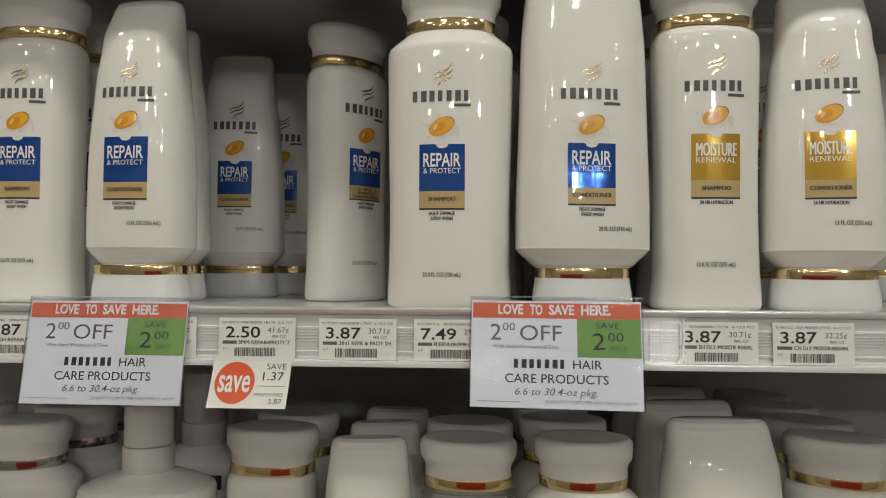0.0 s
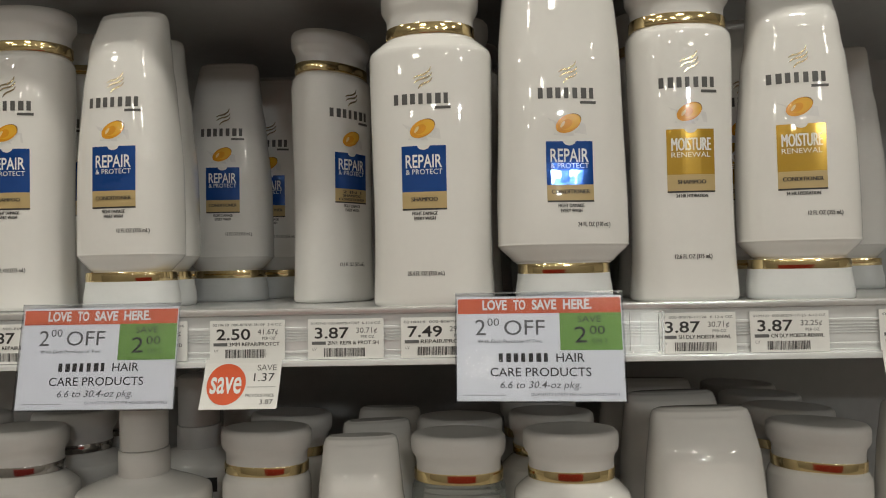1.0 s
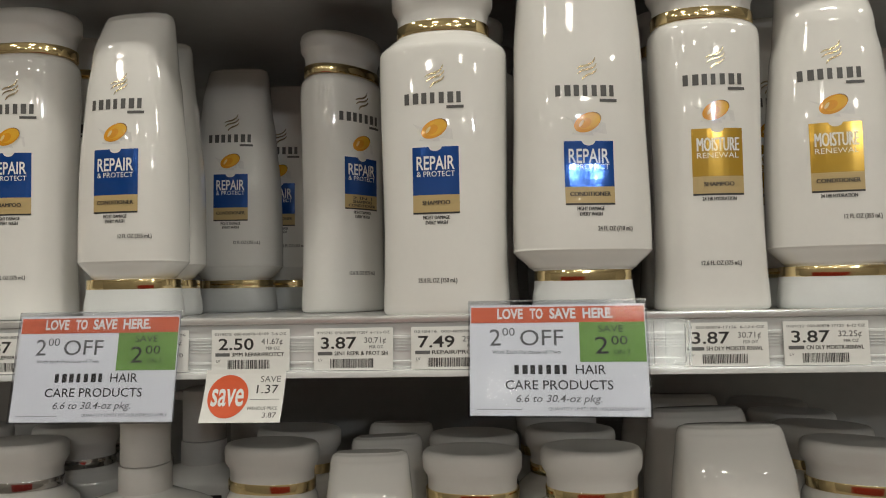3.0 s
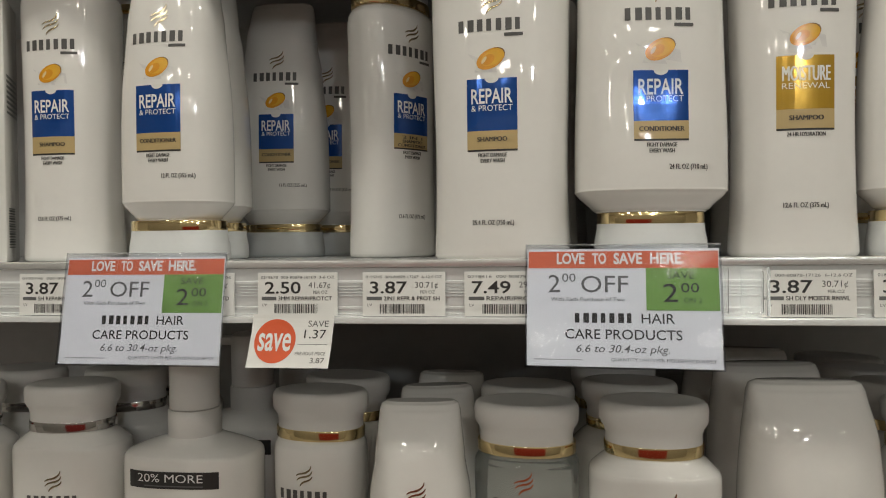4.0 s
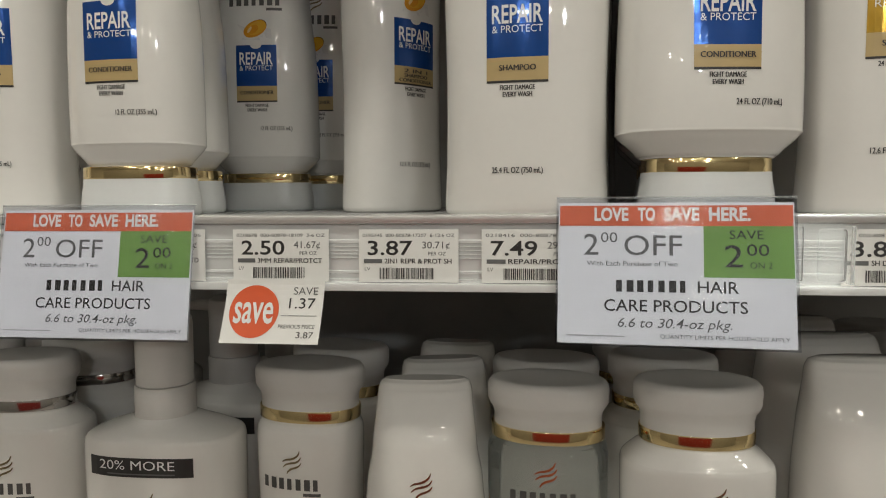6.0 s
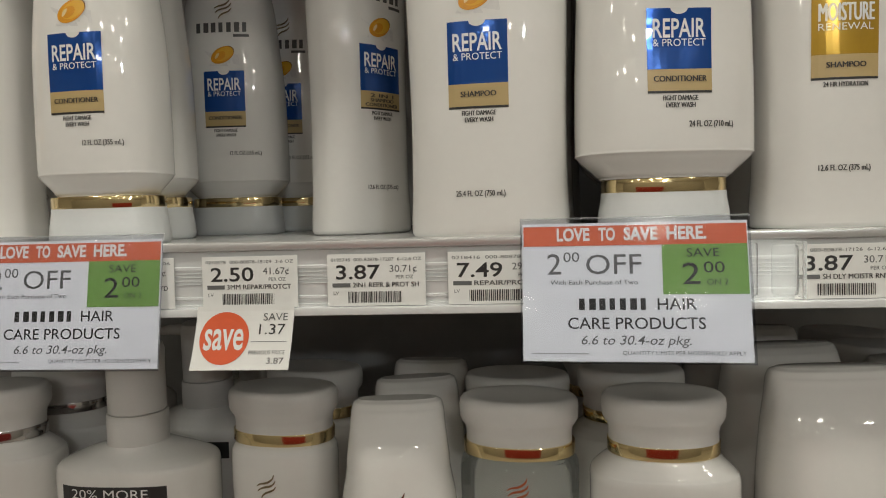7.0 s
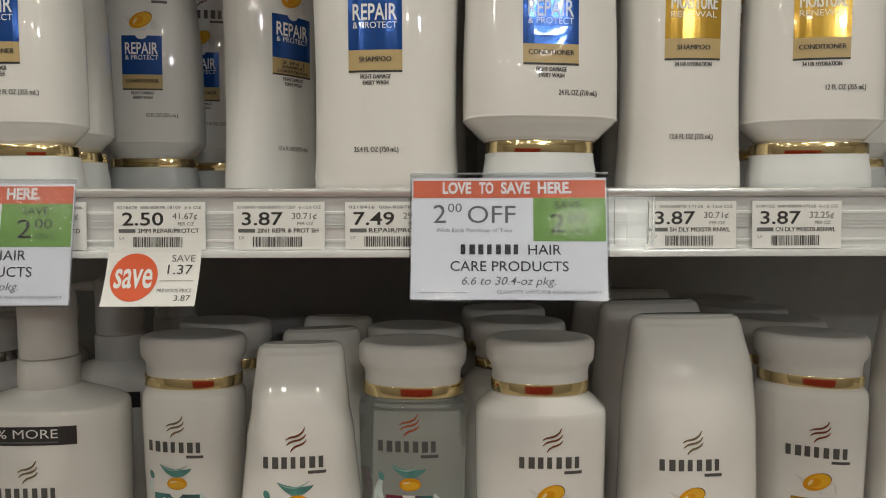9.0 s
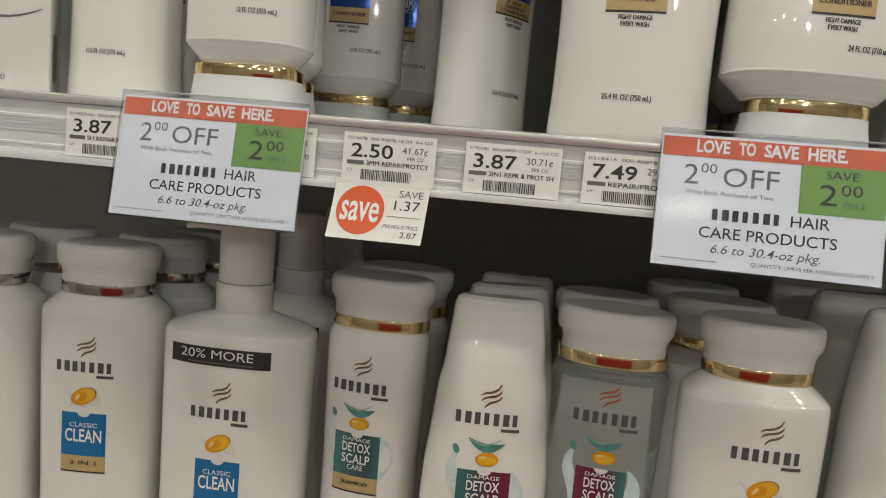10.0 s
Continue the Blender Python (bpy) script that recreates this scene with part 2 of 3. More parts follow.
def heavy(flat, surface, lift, shift):
    """Bold small words: two thin layers, one slightly shifted."""
    moved = ([(x + shift, z) for x, z in flat[0]], flat[1])
    return join(laid(flat, surface, lift), laid(moved, surface, lift + 0.00006))


def brand_blocks(ob, surface, x, z, width, height, lift, mat):
    """The maker's name as a plain row of seven blocks."""
    slot = width / 7
    for i, k in enumerate((0.55, 0.66, 0.60, 0.52, 0.58, 0.66, 0.50)):
        a = x - width / 2 + slot * i
        part("brand_block", laid(rect(a, a + slot * k, z, z + height, 2, 2), surface, lift), mat, ob)


def wave_shapes(x, z, width, height):
    """Three tapered strokes, one above the other, that sweep to the right and turn up into a point."""
    strokes = (((-0.50, 0.00), (-0.30, 0.09), (-0.05, 0.13), (0.16, 0.20), (0.34, 0.33), (0.42, 0.50)),
               ((-0.46, -0.22), (-0.28, -0.10), (-0.04, -0.04), (0.18, 0.00), (0.38, 0.10), (0.48, 0.24)),
               ((-0.26, -0.50), (-0.18, -0.38), (-0.02, -0.28), (0.18, -0.22), (0.38, -0.13), (0.49, 0.00)))
    out = []
    for keys in strokes:
        line = profile([(k, px, pz) for k, (px, pz) in enumerate(keys)], 5)
        pts = [(x + width * px, z + height * pz) for _, px, pz in line]
        wid = [height * (0.008 + 0.082 * math.sin(math.pi * (0.04 + 0.93 * i / (len(pts) - 1))) ** 0.7) for i in range(len(pts))]
        out.append(stroke(pts, wid))
    return merge(*out)


# ---- bottle shapes: rows of height, half width, half depth, roundness, shift ----
def narrowed(rows, f):
    return [(z, a * f, b, n, dy) for z, a, b, n, dy in rows]


def shampoo_rows(k, h):
    return profile([
        (0.000, 0.0395 * k, 0.0245 * k, 2.5, 0), (0.0012, 0.0418 * k, 0.0268 * k, 2.5, 0), (0.004, 0.0428 * k, 0.0280 * k, 2.5, 0),
        (0.030, 0.0412 * k, 0.0282 * k, 2.5, 0), (0.065, 0.0400 * k, 0.0285 * k, 2.5, 0), (0.110, 0.0398 * k, 0.0290 * k, 2.5, 0),
        (0.160, 0.0410 * k, 0.0292 * k, 2.5, 0), (h - 0.014, 0.0418 * k, 0.0292 * k, 2.5, 0), (h - 0.006, 0.0412 * k, 0.0286 * k, 2.4, 0),
        (h - 0.002, 0.0392 * k, 0.0262 * k, 2.3, 0), (h, 0.0372 * k, 0.0240 * k, 2.2, 0)])


def large_rows(h):
    return profile([
        (0.000, 0.0445, 0.0275, 2.6, 0), (0.0012, 0.0470, 0.0300, 2.6, 0), (0.004, 0.0482, 0.0310, 2.6, 0), (0.030, 0.0472, 0.0312, 2.6, 0),
        (0.070, 0.0468, 0.0314, 2.6, 0), (0.120, 0.0478, 0.0318, 2.6, 0), (0.180, 0.0488, 0.0318, 2.6, 0), (h - 0.0165, 0.0489, 0.0317, 2.6, 0),
        (h - 0.0135, 0.0484, 0.0314, 2.55, 0), (h - 0.0110, 0.0468, 0.0304, 2.5, 0), (h - 0.005, 0.0408, 0.0272, 2.3, 0), (h - 0.001, 0.0360, 0.0248, 2.2, 0), (h, 0.0345, 0.0238, 2.1, 0)])


def conditioner_rows(h, w0, w1, w2, d, top):
    """A bottle that stands on its cap: wide below, narrowing to a flattened top."""
    return profile([
        (0.0318, w0 * 0.72, d * 0.78, 2.5, 0), (0.0335, w0 * 0.765, d * 0.81, 2.6, 0), (0.0450, w0 * 0.985, d * 0.975, 2.7, 0), (0.0475, w0, d * 0.995, 2.7, 0), (0.054, w0 * 1.002, d, 2.7, 0),
        (0.085, w0 * 0.995, d * 1.01, 2.7, 0), (0.130, w0 * 0.965, d, 2.7, 0), (h * 0.68, w1, d * 0.93, 2.7, 0), (h * 0.75, w1 * 0.57 + w2 * 0.49, d * 0.898, 2.7, 0.0004),
        (h - 0.047, w2 * 1.120, d * 0.868, 2.7, 0.0008), (h - 0.038, w2 * 1.098, d * 0.848, 2.7, 0.0011), (h - 0.029, w2 * 1.067, d * 0.780, 2.7, 0.0021), (h - 0.018, w2 * 1.030, d * 0.640, 2.65, 0.0041), (h - 0.007, w2, d * 0.48, 2.6, 0.0060), (h - 0.002, w2 * 0.95, d * 0.38, 2.5, 0.0065), (h, w2 * 0.85, d * 0.26, 2.4, 0.0065)])


def cap_rows(z, r, q):
    """A flip cap: narrow foot, flared rounded rim and a shallow dished top."""
    pts = [(0, 0.885, 1), (0.006, 0.885, 1), (0.010, 0.905, 1), (0.0135, 0.965, 1), (0.016, 0.99, 1), (0.024, 1.0, 1), (0.0275, 0.985, 1), (0.0297, 0.94, 1), (0.0305, 0.86, 1), (0.0300, 0.70, 1), (0.0290, 0.35, 1)]
    return [(z + a, r * b, r * b * q, 2.15, 0) for a, b, _ in pts]


def foot_rows(h, w, d):
    """The cap on which a conditioner stands, slightly waisted with a rounded foot."""
    return [(0.0, w * 0.95, d * 0.93, 2.5, 0), (0.0015, w * 0.99, d * 0.98, 2.5, 0), (0.005, w, d, 2.5, 0), (h * 0.55, w * 0.985, d * 0.98, 2.5, 0),
            (h * 0.8, w * 0.955, d * 0.95, 2.5, 0), (h, w * 0.945, d * 0.94, 2.5, 0)]


def band_rows(z0, z1, a, b, n):
    return [(z0, a * 0.992, b * 0.992, n, 0), (z0 + 0.0006, a, b, n, 0), (z1 - 0.0006, a, b, n, 0), (z1, a * 0.992, b * 0.992, n, 0)]


def leaf_shape(x, z, rx, rz):
    """A curled leaf seen from the side: flat above, bellied below, with two pointed ends."""
    n, v, f = 16, [], []
    for i in range(n + 1):
        t = i / n
        up = 0.45 * (1 - t) ** 2.2 + 0.10 * t - 0.18 * math.sin(math.pi * t)
        belly = 0.86 * math.sin(math.pi * t) ** 0.75
        px = x + rx * (2 * t - 1)
        v += [(px, z + rz * (up - belly)), (px, z + rz * up)]
        if i:
            f.append((2 * i - 2, 2 * i, 2 * i + 1, 2 * i - 1))
    return v, f


def splash_shape(x, z):
    """Faint shards of milk round the capsule."""
    return merge(([(x - 0.0165, z + 0.0045), (x - 0.0065, z - 0.0075), (x - 0.0005, z - 0.0010), (x - 0.0085, z + 0.0010)], [(0, 1, 2, 3)]),
                 ([(x + 0.0020, z - 0.0065), (x + 0.0135, z - 0.0085), (x + 0.0125, z - 0.0005), (x + 0.0070, z + 0.0010)], [(0, 1, 2, 3)]),
                 ([(x - 0.0120, z - 0.0085), (x + 0.0040, z - 0.0095), (x + 0.0010, z - 0.0030), (x - 0.0090, z - 0.0035)], [(0, 1, 2, 3)]))


LINES = {
    "repair": dict(top=BLUE, low=BEIGE, big=["REPAIR"], small="& PROTECT", foot="FIGHT DAMAGE|EVERY WASH"),
    "moisture": dict(top=YELLOW, low=BEIGE, big=["MOISTURE"], small="RENEWAL", foot="24 HR HYDRATION"),
    "clean": dict(top=SKY, low=BEIGE, big=["CLEAN"], small="", foot=""),
    "detox_shampoo": dict(top=TEAL, low=BEIGE, big=["DETOX", "SCALP"], small="CARE", foot="", leaf=True),
    "detox_clear": dict(top=WINE, low=WINE, big=["DETOX", "SCALP"], small="CARE", foot="", leaf=True),
    "detox": dict(top=PLUM, low=PLUM, big=["DETOX", "SCALP"], small="CARE", foot="", leaf=True),
}


def prints(ob, surf, line, top, kind, volume, vx, vz, mid=0.0, wave=BRONZE, wide=1.0, tall=1.0):
    """The front printing: marks, capsule, colour panel and words; top: height of the panel's upper edge."""
    L = LINES[line]
    w, u = 0.0345 * wide, 0.00043
    part("wave_mark", laid(wave_shapes(mid + 0.0005, top + 122 * u, 0.0146, 0.0172), surf, 0.0003), wave, ob)
    brand_blocks(ob, surf, mid, top + 75 * u, 0.0455, 0.0082, 0.0003, BRANDGREY)
    part("brand_line", laid(rect(mid + 0.0088, mid + 0.0215, top + 65.5 * u, top + 70.6 * u, 4, 1), surf, 0.0003), BRANDGREY, ob)
    # capsule
    cz = top + 31 * u
    if L.get("leaf"):
        part("leaf", laid(leaf_shape(mid, cz + 0.0062, 0.0130, 0.0072), surf, 0.0004), LEAF, ob)
        part("leaf_fold", laid(stroke([(mid - 0.0125 + 0.0025 * i, cz + 0.0085 - 0.0052 * math.sin(0.3 * i) + 0.0004 * i) for i in range(10)], [0.0003 + 0.0009 * math.sin(math.pi * i / 9) for i in range(10)]), surf, 0.0005), PALELEAF, ob)
        part("capsule", laid(disc(mid + 0.001, cz - 0.0050, 0.0080, 0.0049, 3), surf, 0.0005), AMBER, ob)
        part("capsule_light", laid(disc(mid + 0.0012, cz - 0.0058, 0.0064, 0.0031, 3), surf, 0.0007), HONEY, ob)
        part("capsule_glint", laid(disc(mid - 0.0018, cz - 0.0036, 0.0030, 0.0008, 8), surf, 0.0008), GLINT, ob)
        swirl = [(mid + 0.0185 + 0.0045 * math.sin(i * 0.42), top + 0.001 - i * 0.0036) for i in range(14)]
        part("swirl", laid(stroke(swirl, [0.0015 + 0.011 * math.sin(math.pi * i / 13) for i in range(14)]), surf, 0.0002), AQUA, ob)
        swirl = [(mid - 0.0200 - 0.0030 * math.sin(i * 0.5), top + 0.012 - i * 0.0036) for i in range(14)]
        part("swirl", laid(stroke(swirl, [0.002 + 0.007 * math.sin(math.pi * i / 13) for i in range(14)]), surf, 0.0002), AQUA, ob)
        part("swirl_curl", laid(disc(mid - 0.0205, top + 0.0135, 0.0022, 0.0034, 20), surf, 0.00032), LEAF, ob)
    else:
        part("splash", laid(splash_shape(mid, cz), surf, 0.00012), SPLASH, ob)
        part("splash_light", laid(disc(mid - 0.0015, cz - 0.0042, 0.0098, 0.0040, 14), surf, 0.0002), MILK, ob)
        part("capsule", laid(disc(mid - 0.0005, cz, 0.0104, 0.0064, 26), surf, 0.0004), AMBER, ob)
        part("capsule_light", laid(disc(mid + 0.0010, cz + 0.0008, 0.0086, 0.0050, 26), surf, 0.0005), HONEY, ob)
        part("capsule_core", laid(disc(mid - 0.0022, cz - 0.0006, 0.0048, 0.0033, 30), surf, 0.0006), AMBER, ob)
        part("capsule_glint", laid(disc(mid - 0.0050, cz - 0.0008, 0.0011, 0.0029, -34), surf, 0.0007), GLINT, ob)
        part("capsule_rim", laid(stroke([(mid - 0.0005 + 0.0103 * math.cos(q) * 0.899 - 0.0063 * math.sin(q) * 0.438, cz + 0.0103 * math.cos(q) * 0.438 + 0.0063 * math.sin(q) * 0.899) for q in [-0.5 + 0.17 * i for i in range(10)]], [0.0002 + 0.0006 * math.sin(math.pi * i / 9) for i in range(10)]), surf, 0.0007), BROWN, ob)
    # colour panel
    u *= tall
    a, b = mid - w / 2, mid + w / 2
    split, low = top - 78 * u, top - 106 * u
    part("colour_panel", laid(rect(a, b, split, top, 10, 6), surf, 0.00025), L["top"], ob)
    part("type_panel", laid(rect(a, b, low, split, 10, 3), surf, 0.00025), L["low"], ob)
    part("panel_edge", laid(rect(a, b, low - 0.0013, low, 10, 1), surf, 0.00025), INK, ob)
    part("panel_notch", laid(disc(mid, top + 0.0002, 0.0048, 0.0034, 0, 16, (180, 360)), surf, 0.00035), MILK, ob)
    n = len(L["big"])
    for i, s in enumerate(L["big"]):
        h = 0.0100 if n == 1 else 0.0070
        base = top - (52 * u if line == "clean" else 37 * u if n == 1 else 33 * u) - i * 0.0090
        big = words(s, mid, base, w * (0.82 if n == 1 else 0.62), h, 0.016)
        part("printed_word", heavy(big, surf, 0.0005, 0.0006) if "M" in s else laid(big, surf, 0.0005), PALEINK, ob)
    if line.startswith("detox"):
        part("printed_word", laid(words("DAMAGE", mid, top - 13.5 * u, w * 0.60, 0.0028), surf, 0.0005), PALEINK, ob)
    if line == "clean":
        part("printed_word", laid(words("CLASSIC", mid, top - 25.5 * u, w * 0.62, 0.0036), surf, 0.0005), PALEINK, ob)
    if L["small"]:
        part("printed_word", laid(words(L["small"], mid, top - (48.5 * u if n == 1 else 66 * u), w * (0.82 if n == 1 else 0.34), 0.0040), surf, 0.0005), PALEINK, ob)
    kinds = kind.split("|")
    for i, s in enumerate(kinds):
        h = 0.0031 if len(kinds) == 1 else 0.0025
        wid = w * (0.59 if len(s) < 9 else 0.82) if len(s) > 4 else w * 0.22
        part("printed_word", heavy(words(s, mid, top - (94 * u if len(kinds) == 1 else 88 * u) - i * 0.0034, wid, h), surf, 0.0006, 0.00028), INK, ob)
    for i, s in enumerate(L["foot"].split("|")):
        if s:
            part("printed_word", heavy(words(s, mid, low - 0.0052 - i * 0.0038, len(s) * 0.00162, 0.0027), surf, 0.0003, 0.00025), INK, ob)
    if volume:
        part("volume_text", heavy(words(volume, vx, vz, len(volume) * 0.00150, 0.0033), surf, 0.0003, 0.00018), INK, ob)


def shampoo(m, line, kind, label, volume="12.6 FL OZ (375 mL)", band=GOLD, group="", wave=BRONZE, top=0.132, tall=1.0, slim=1.0, mid=0.0, h=0.2150):
    ob = thing("shampoo_bottle", m, label, "shampoo bottle", group)
    rows = narrowed(shampoo_rows(1.0, h), slim)
    part("body", loft(rows), WHITE, ob, smooth=40)
    part("band", loft(band_rows(h, h + 0.0085, 0.0385, 0.0252, 2.2)), band, ob, "shiny metallic band" if band is GOLD else "silver band", smooth=30)
    part("cap", loft(cap_rows(h + 0.0085, 0.0418, 0.67)), CAP, ob, smooth=50)
    prints(ob, front_of(rows), line, top, kind, volume, mid, 0.0335, mid, wave=wave, wide=1.06, tall=tall)
    return ob


def large_shampoo(m, line, kind, label, volume="25.4 FL OZ (750 mL)", band=GOLD, group="", mid=-0.003, wave=BRONZE, top=0.122, tall=1.0, slim=1.0, h=0.2200):
    ob = thing("shampoo_bottle", m, label, "shampoo bottle", group)
    rows = narrowed(large_rows(h), slim)
    part("body", loft(rows), WHITE, ob, smooth=40)
    part("band", loft(band_rows(h, h + 0.0085, 0.0362, 0.0250, 2.1)), band, ob, "shiny metallic band", smooth=30)
    part("cap", loft(cap_rows(h + 0.0085, 0.0398, 0.70)), CAP, ob, smooth=50)
    prints(ob, front_of(rows), line, top, kind, volume, mid, 0.0245, mid, wave=wave, tall=tall)
    return ob


def dented(geometry, surface, x0, z0, depth, size):
    """A soft hollow pressed into the front of a body, and the surface with it."""
    def hollow(x, z):
        return depth * math.exp(-((x - x0) ** 2 + (z - z0) ** 2) / size ** 2)
    v, f = geometry
    return ([(x, y + hollow(x, z) if y < 0 else y, z) for x, y, z in v], f), lambda x, z: surface(x, z) + hollow(x, z)


def conditioner(m, line, label, big=False, group="", mid=0.0, wave=BRONZE, top=None, name="CONDITIONER", h=None, dent=False, tall=1.0, slim=1.0, wide=None):
    ob = thing("conditioner_bottle", m, label, "conditioner bottle", group)
    if big:
        rows = conditioner_rows(h or 0.273, 0.0526, 0.0495, 0.0420, 0.0320, 0.0)
        foot, band_w = (0.0380, 0.0258), 0.0358
    else:
        rows = conditioner_rows(h or 0.253, 0.0462, 0.0405, 0.0320, 0.0295, 0.0)
        foot, band_w = (0.0400, 0.0252), 0.0378
    rows = narrowed(rows, slim)
    shell, surf = loft(rows, 96 if dent else 56), front_of(rows)
    if dent:
        shell, surf = dented(shell, surf, -0.006, 0.108, 0.0022, 0.026)
    part("body", shell, WHITE, ob, smooth=40)
    part("band", loft(band_rows(0.0240, 0.0316, band_w, foot[1] * 0.955, 2.5)), GOLD, ob, "shiny gold band", smooth=30)
    part("cap", loft(foot_rows(0.0242, foot[0], foot[1])), FOOT, ob, "milky white cap", smooth=50)
    prints(ob, surf, line, top or (0.123 if big else 0.132), name, "24 FL OZ (710 mL)" if big else "12 FL OZ (355 mL)", mid + (0.0175 if big else 0.0155), (top or (0.123 if big else 0.132)) - (0.0640 if big else 0.0700), mid, wave=wave, wide=wide or (1.0 if big else 1.07), tall=tall)
    return ob


def clear_bottle(m, label):
    ob = thing("shampoo_bottle", m, label, "shampoo bottle")
    h = 0.2145
    rows = shampoo_rows(0.978, h)
    part("body", loft(rows), LIQUID, ob, "clear see-through plastic", smooth=40).visible_shadow = False
    part("back_label", loft([(0.03, 0.0265, 0.0012, 6, 0.014), (0.196, 0.0265, 0.0012, 6, 0.014)], 24), INNER, ob, "white label at the back")
    part("band", loft(band_rows(h, h + 0.0085, 0.0385, 0.0252, 2.2)), GOLD, ob, "shiny gold band", smooth=30)
    part("cap", loft(cap_rows(h + 0.0085, 0.0410, 0.67)), CAP, ob, smooth=50)
    prints(ob, front_of(rows), "detox_clear", 0.144, "SHAMPOO", "", 0, 0, wave=material("copper_print", (0.45, 0.12, 0.05), 0.3, metal=0.5))
    return ob


def pump_bottle(m, label):
    ob = thing("pump_bottle", m, label, "pump bottle")
    h = 0.205
    rows = profile([
        (0.000, 0.0530, 0.0310, 2.8, 0), (0.0015, 0.0560, 0.0335, 2.8, 0), (0.005, 0.0572, 0.0345, 2.8, 0), (0.060, 0.0568, 0.0345, 2.8, 0), (0.120, 0.0572, 0.0345, 2.8, 0),
        (0.180, 0.0578, 0.0345, 2.8, 0), (0.1915, 0.0577, 0.0343, 2.8, 0), (0.1955, 0.0568, 0.0337, 2.8, 0), (0.1980, 0.0540, 0.0322, 2.7, 0), (0.2020, 0.0440, 0.0285, 2.5, 0), (0.2055, 0.0325, 0.0245, 2.2, 0), (0.2085, 0.0232, 0.0222, 2.0, 0), (0.2105, 0.0212, 0.0212, 2.0, 0)])
    rows = [(z * 1.042, *rest) for z, *rest in rows]
    part("body", loft(rows), WHITE, ob, smooth=40)
    part("collar", loft([(0.2165, 0.0205, 0.0205, 2, 0), (0.2180, 0.0216, 0.0216, 2, 0), (0.2385, 0.0216, 0.0216, 2, 0), (0.2400, 0.0208, 0.0208, 2, 0)], 40), CAP, ob, smooth=40)
    head = part("pump_head", loft([(0.2395, 0.0185, 0.0185, 2, 0), (0.2410, 0.0203, 0.0203, 2, 0), (0.284, 0.0205, 0.0205, 2, 0), (0.289, 0.0195, 0.0195, 2, 0), (0.291, 0.0160, 0.0160, 2, 0)], 40), CAP, ob, smooth=40)
    v, f = loft([(0.0, 0.0062, 0.0048, 3, 0), (0.018, 0.0056, 0.0042, 3, 0), (0.026, 0.0048, 0.0034, 3, -0.0012), (0.031, 0.0042, 0.0026, 3, -0.003)], 20)
    part("nozzle", ([(-0.017 - z, x, 0.2825 + y) for x, y, z in v], f), CAP, head, smooth=40)
    surf = front_of(rows)
    strip = part("banner", laid(rect(-0.0425, 0.0345, 0.1812, 0.1950, 14, 2), surf, 0.0003), INK, ob, "black banner")
    part("printed_word", laid(words("20% MORE", -0.006, 0.1866, 0.056, 0.0066, 0.0), surf, 0.0006), PALEINK, strip)
    part("fine_print", laid(rect(-0.028, 0.022, 0.1830, 0.1840, 8, 1), surf, 0.0006), GREYINK, strip)
    prints(ob, surf, "clean", 0.109, "SHAMPOO", "", 0, 0, -0.001)
    return ob


def row_behind(ob, count, dy, dx=0.0, turn=0.0):
    """More of the same bottle standing behind it."""
    random.seed(int(abs(ob.matrix_world.translation.x) * 1000) + 7)
    for i in range(1, count + 1):
        t = ob.matrix_world.translation
        rz = math.degrees(ob.matrix_world.to_euler().z)
        copy_thing(ob, pose(t.x + dx * i + random.uniform(-0.003, 0.003), t.y + dy * i, t.z, 0, 0, rz + turn + random.uniform(-9, 9)))


# ---- setting ----
def setting(name, geometry, mat, label, category="", smooth=0.0):
    return tagged(part(name, geometry, mat, smooth=smooth), label, category, "", "structure")


setting("floor", box(-6, 6, -8.0, 1.6, -0.05, 0), FLOOR, "pale vinyl store floor", "floor")
setting("ceiling", box(-6, 6, -8.0, 1.6, 3.1, 3.15), CEIL, "white ceiling of the store", "ceiling")
setting("wall_east", box(6, 6.1, -8.0, 1.6, 0, 3.1), WALL, "plain wall at the end of the aisle", "wall")
setting("wall_west", box(-6.1, -6, -8.0, 1.6, 0, 3.1), WALL, "plain wall at the end of the aisle", "wall")
setting("wall_south", box(-6, 6, -8.1, -8.0, 0, 3.1), WALL, "plain wall across the aisle", "wall")
setting("wall_north", box(-6, 6, 1.6, 1.7, 0, 3.1), WALL, "plain wall behind the shelving", "wall")
setting("back_panel", box(-2.0, 2.0, BACK, BACK + 0.02, 0.1, 2.1), BACKING, "dark grey back panel of the shelving", "panel")
setting("opposite_shelving", box(-3.0, 3.0, -1.75, -1.35, 0, 1.75, 0.01), GONDOLA, "dim shelving across the aisle", "shelving")
# unseen red reflector behind the camera, added so the metallic bands mirror red
setting("added_red_board", box(-0.7, 0.8, -1.345, -1.32, 0.12, 1.22, 0.004), REDREFLECTOR, "unseen red board, added to redden the reflections in the bands", "display board")


def ceiling_light(x, y, length, width, power):
    ob = thing("ceiling_light", pose(x, y, 3.1), "square ceiling light with a pale diffuser", "ceiling light", "ceiling lights")
    part("housing", box(-length / 2, length / 2, -width / 2, width / 2, -0.06, -0.001, 0.004), CEIL, ob)
    part("diffuser", box(-length / 2 + 0.02, length / 2 - 0.02, -width / 2 + 0.02, width / 2 - 0.02, -0.066, -0.061), glow, ob)
    lamp = bpy.data.lights.new("tube_light", "AREA")
    lamp.shape, lamp.size, lamp.size_y, lamp.energy, lamp.color = "RECTANGLE", length - 0.04, width - 0.04, power, (1.0, 0.965, 0.85)
    lo = new("tube_light", lamp)
    lo.matrix_world = pose(x, y, 3.1 - 0.07)


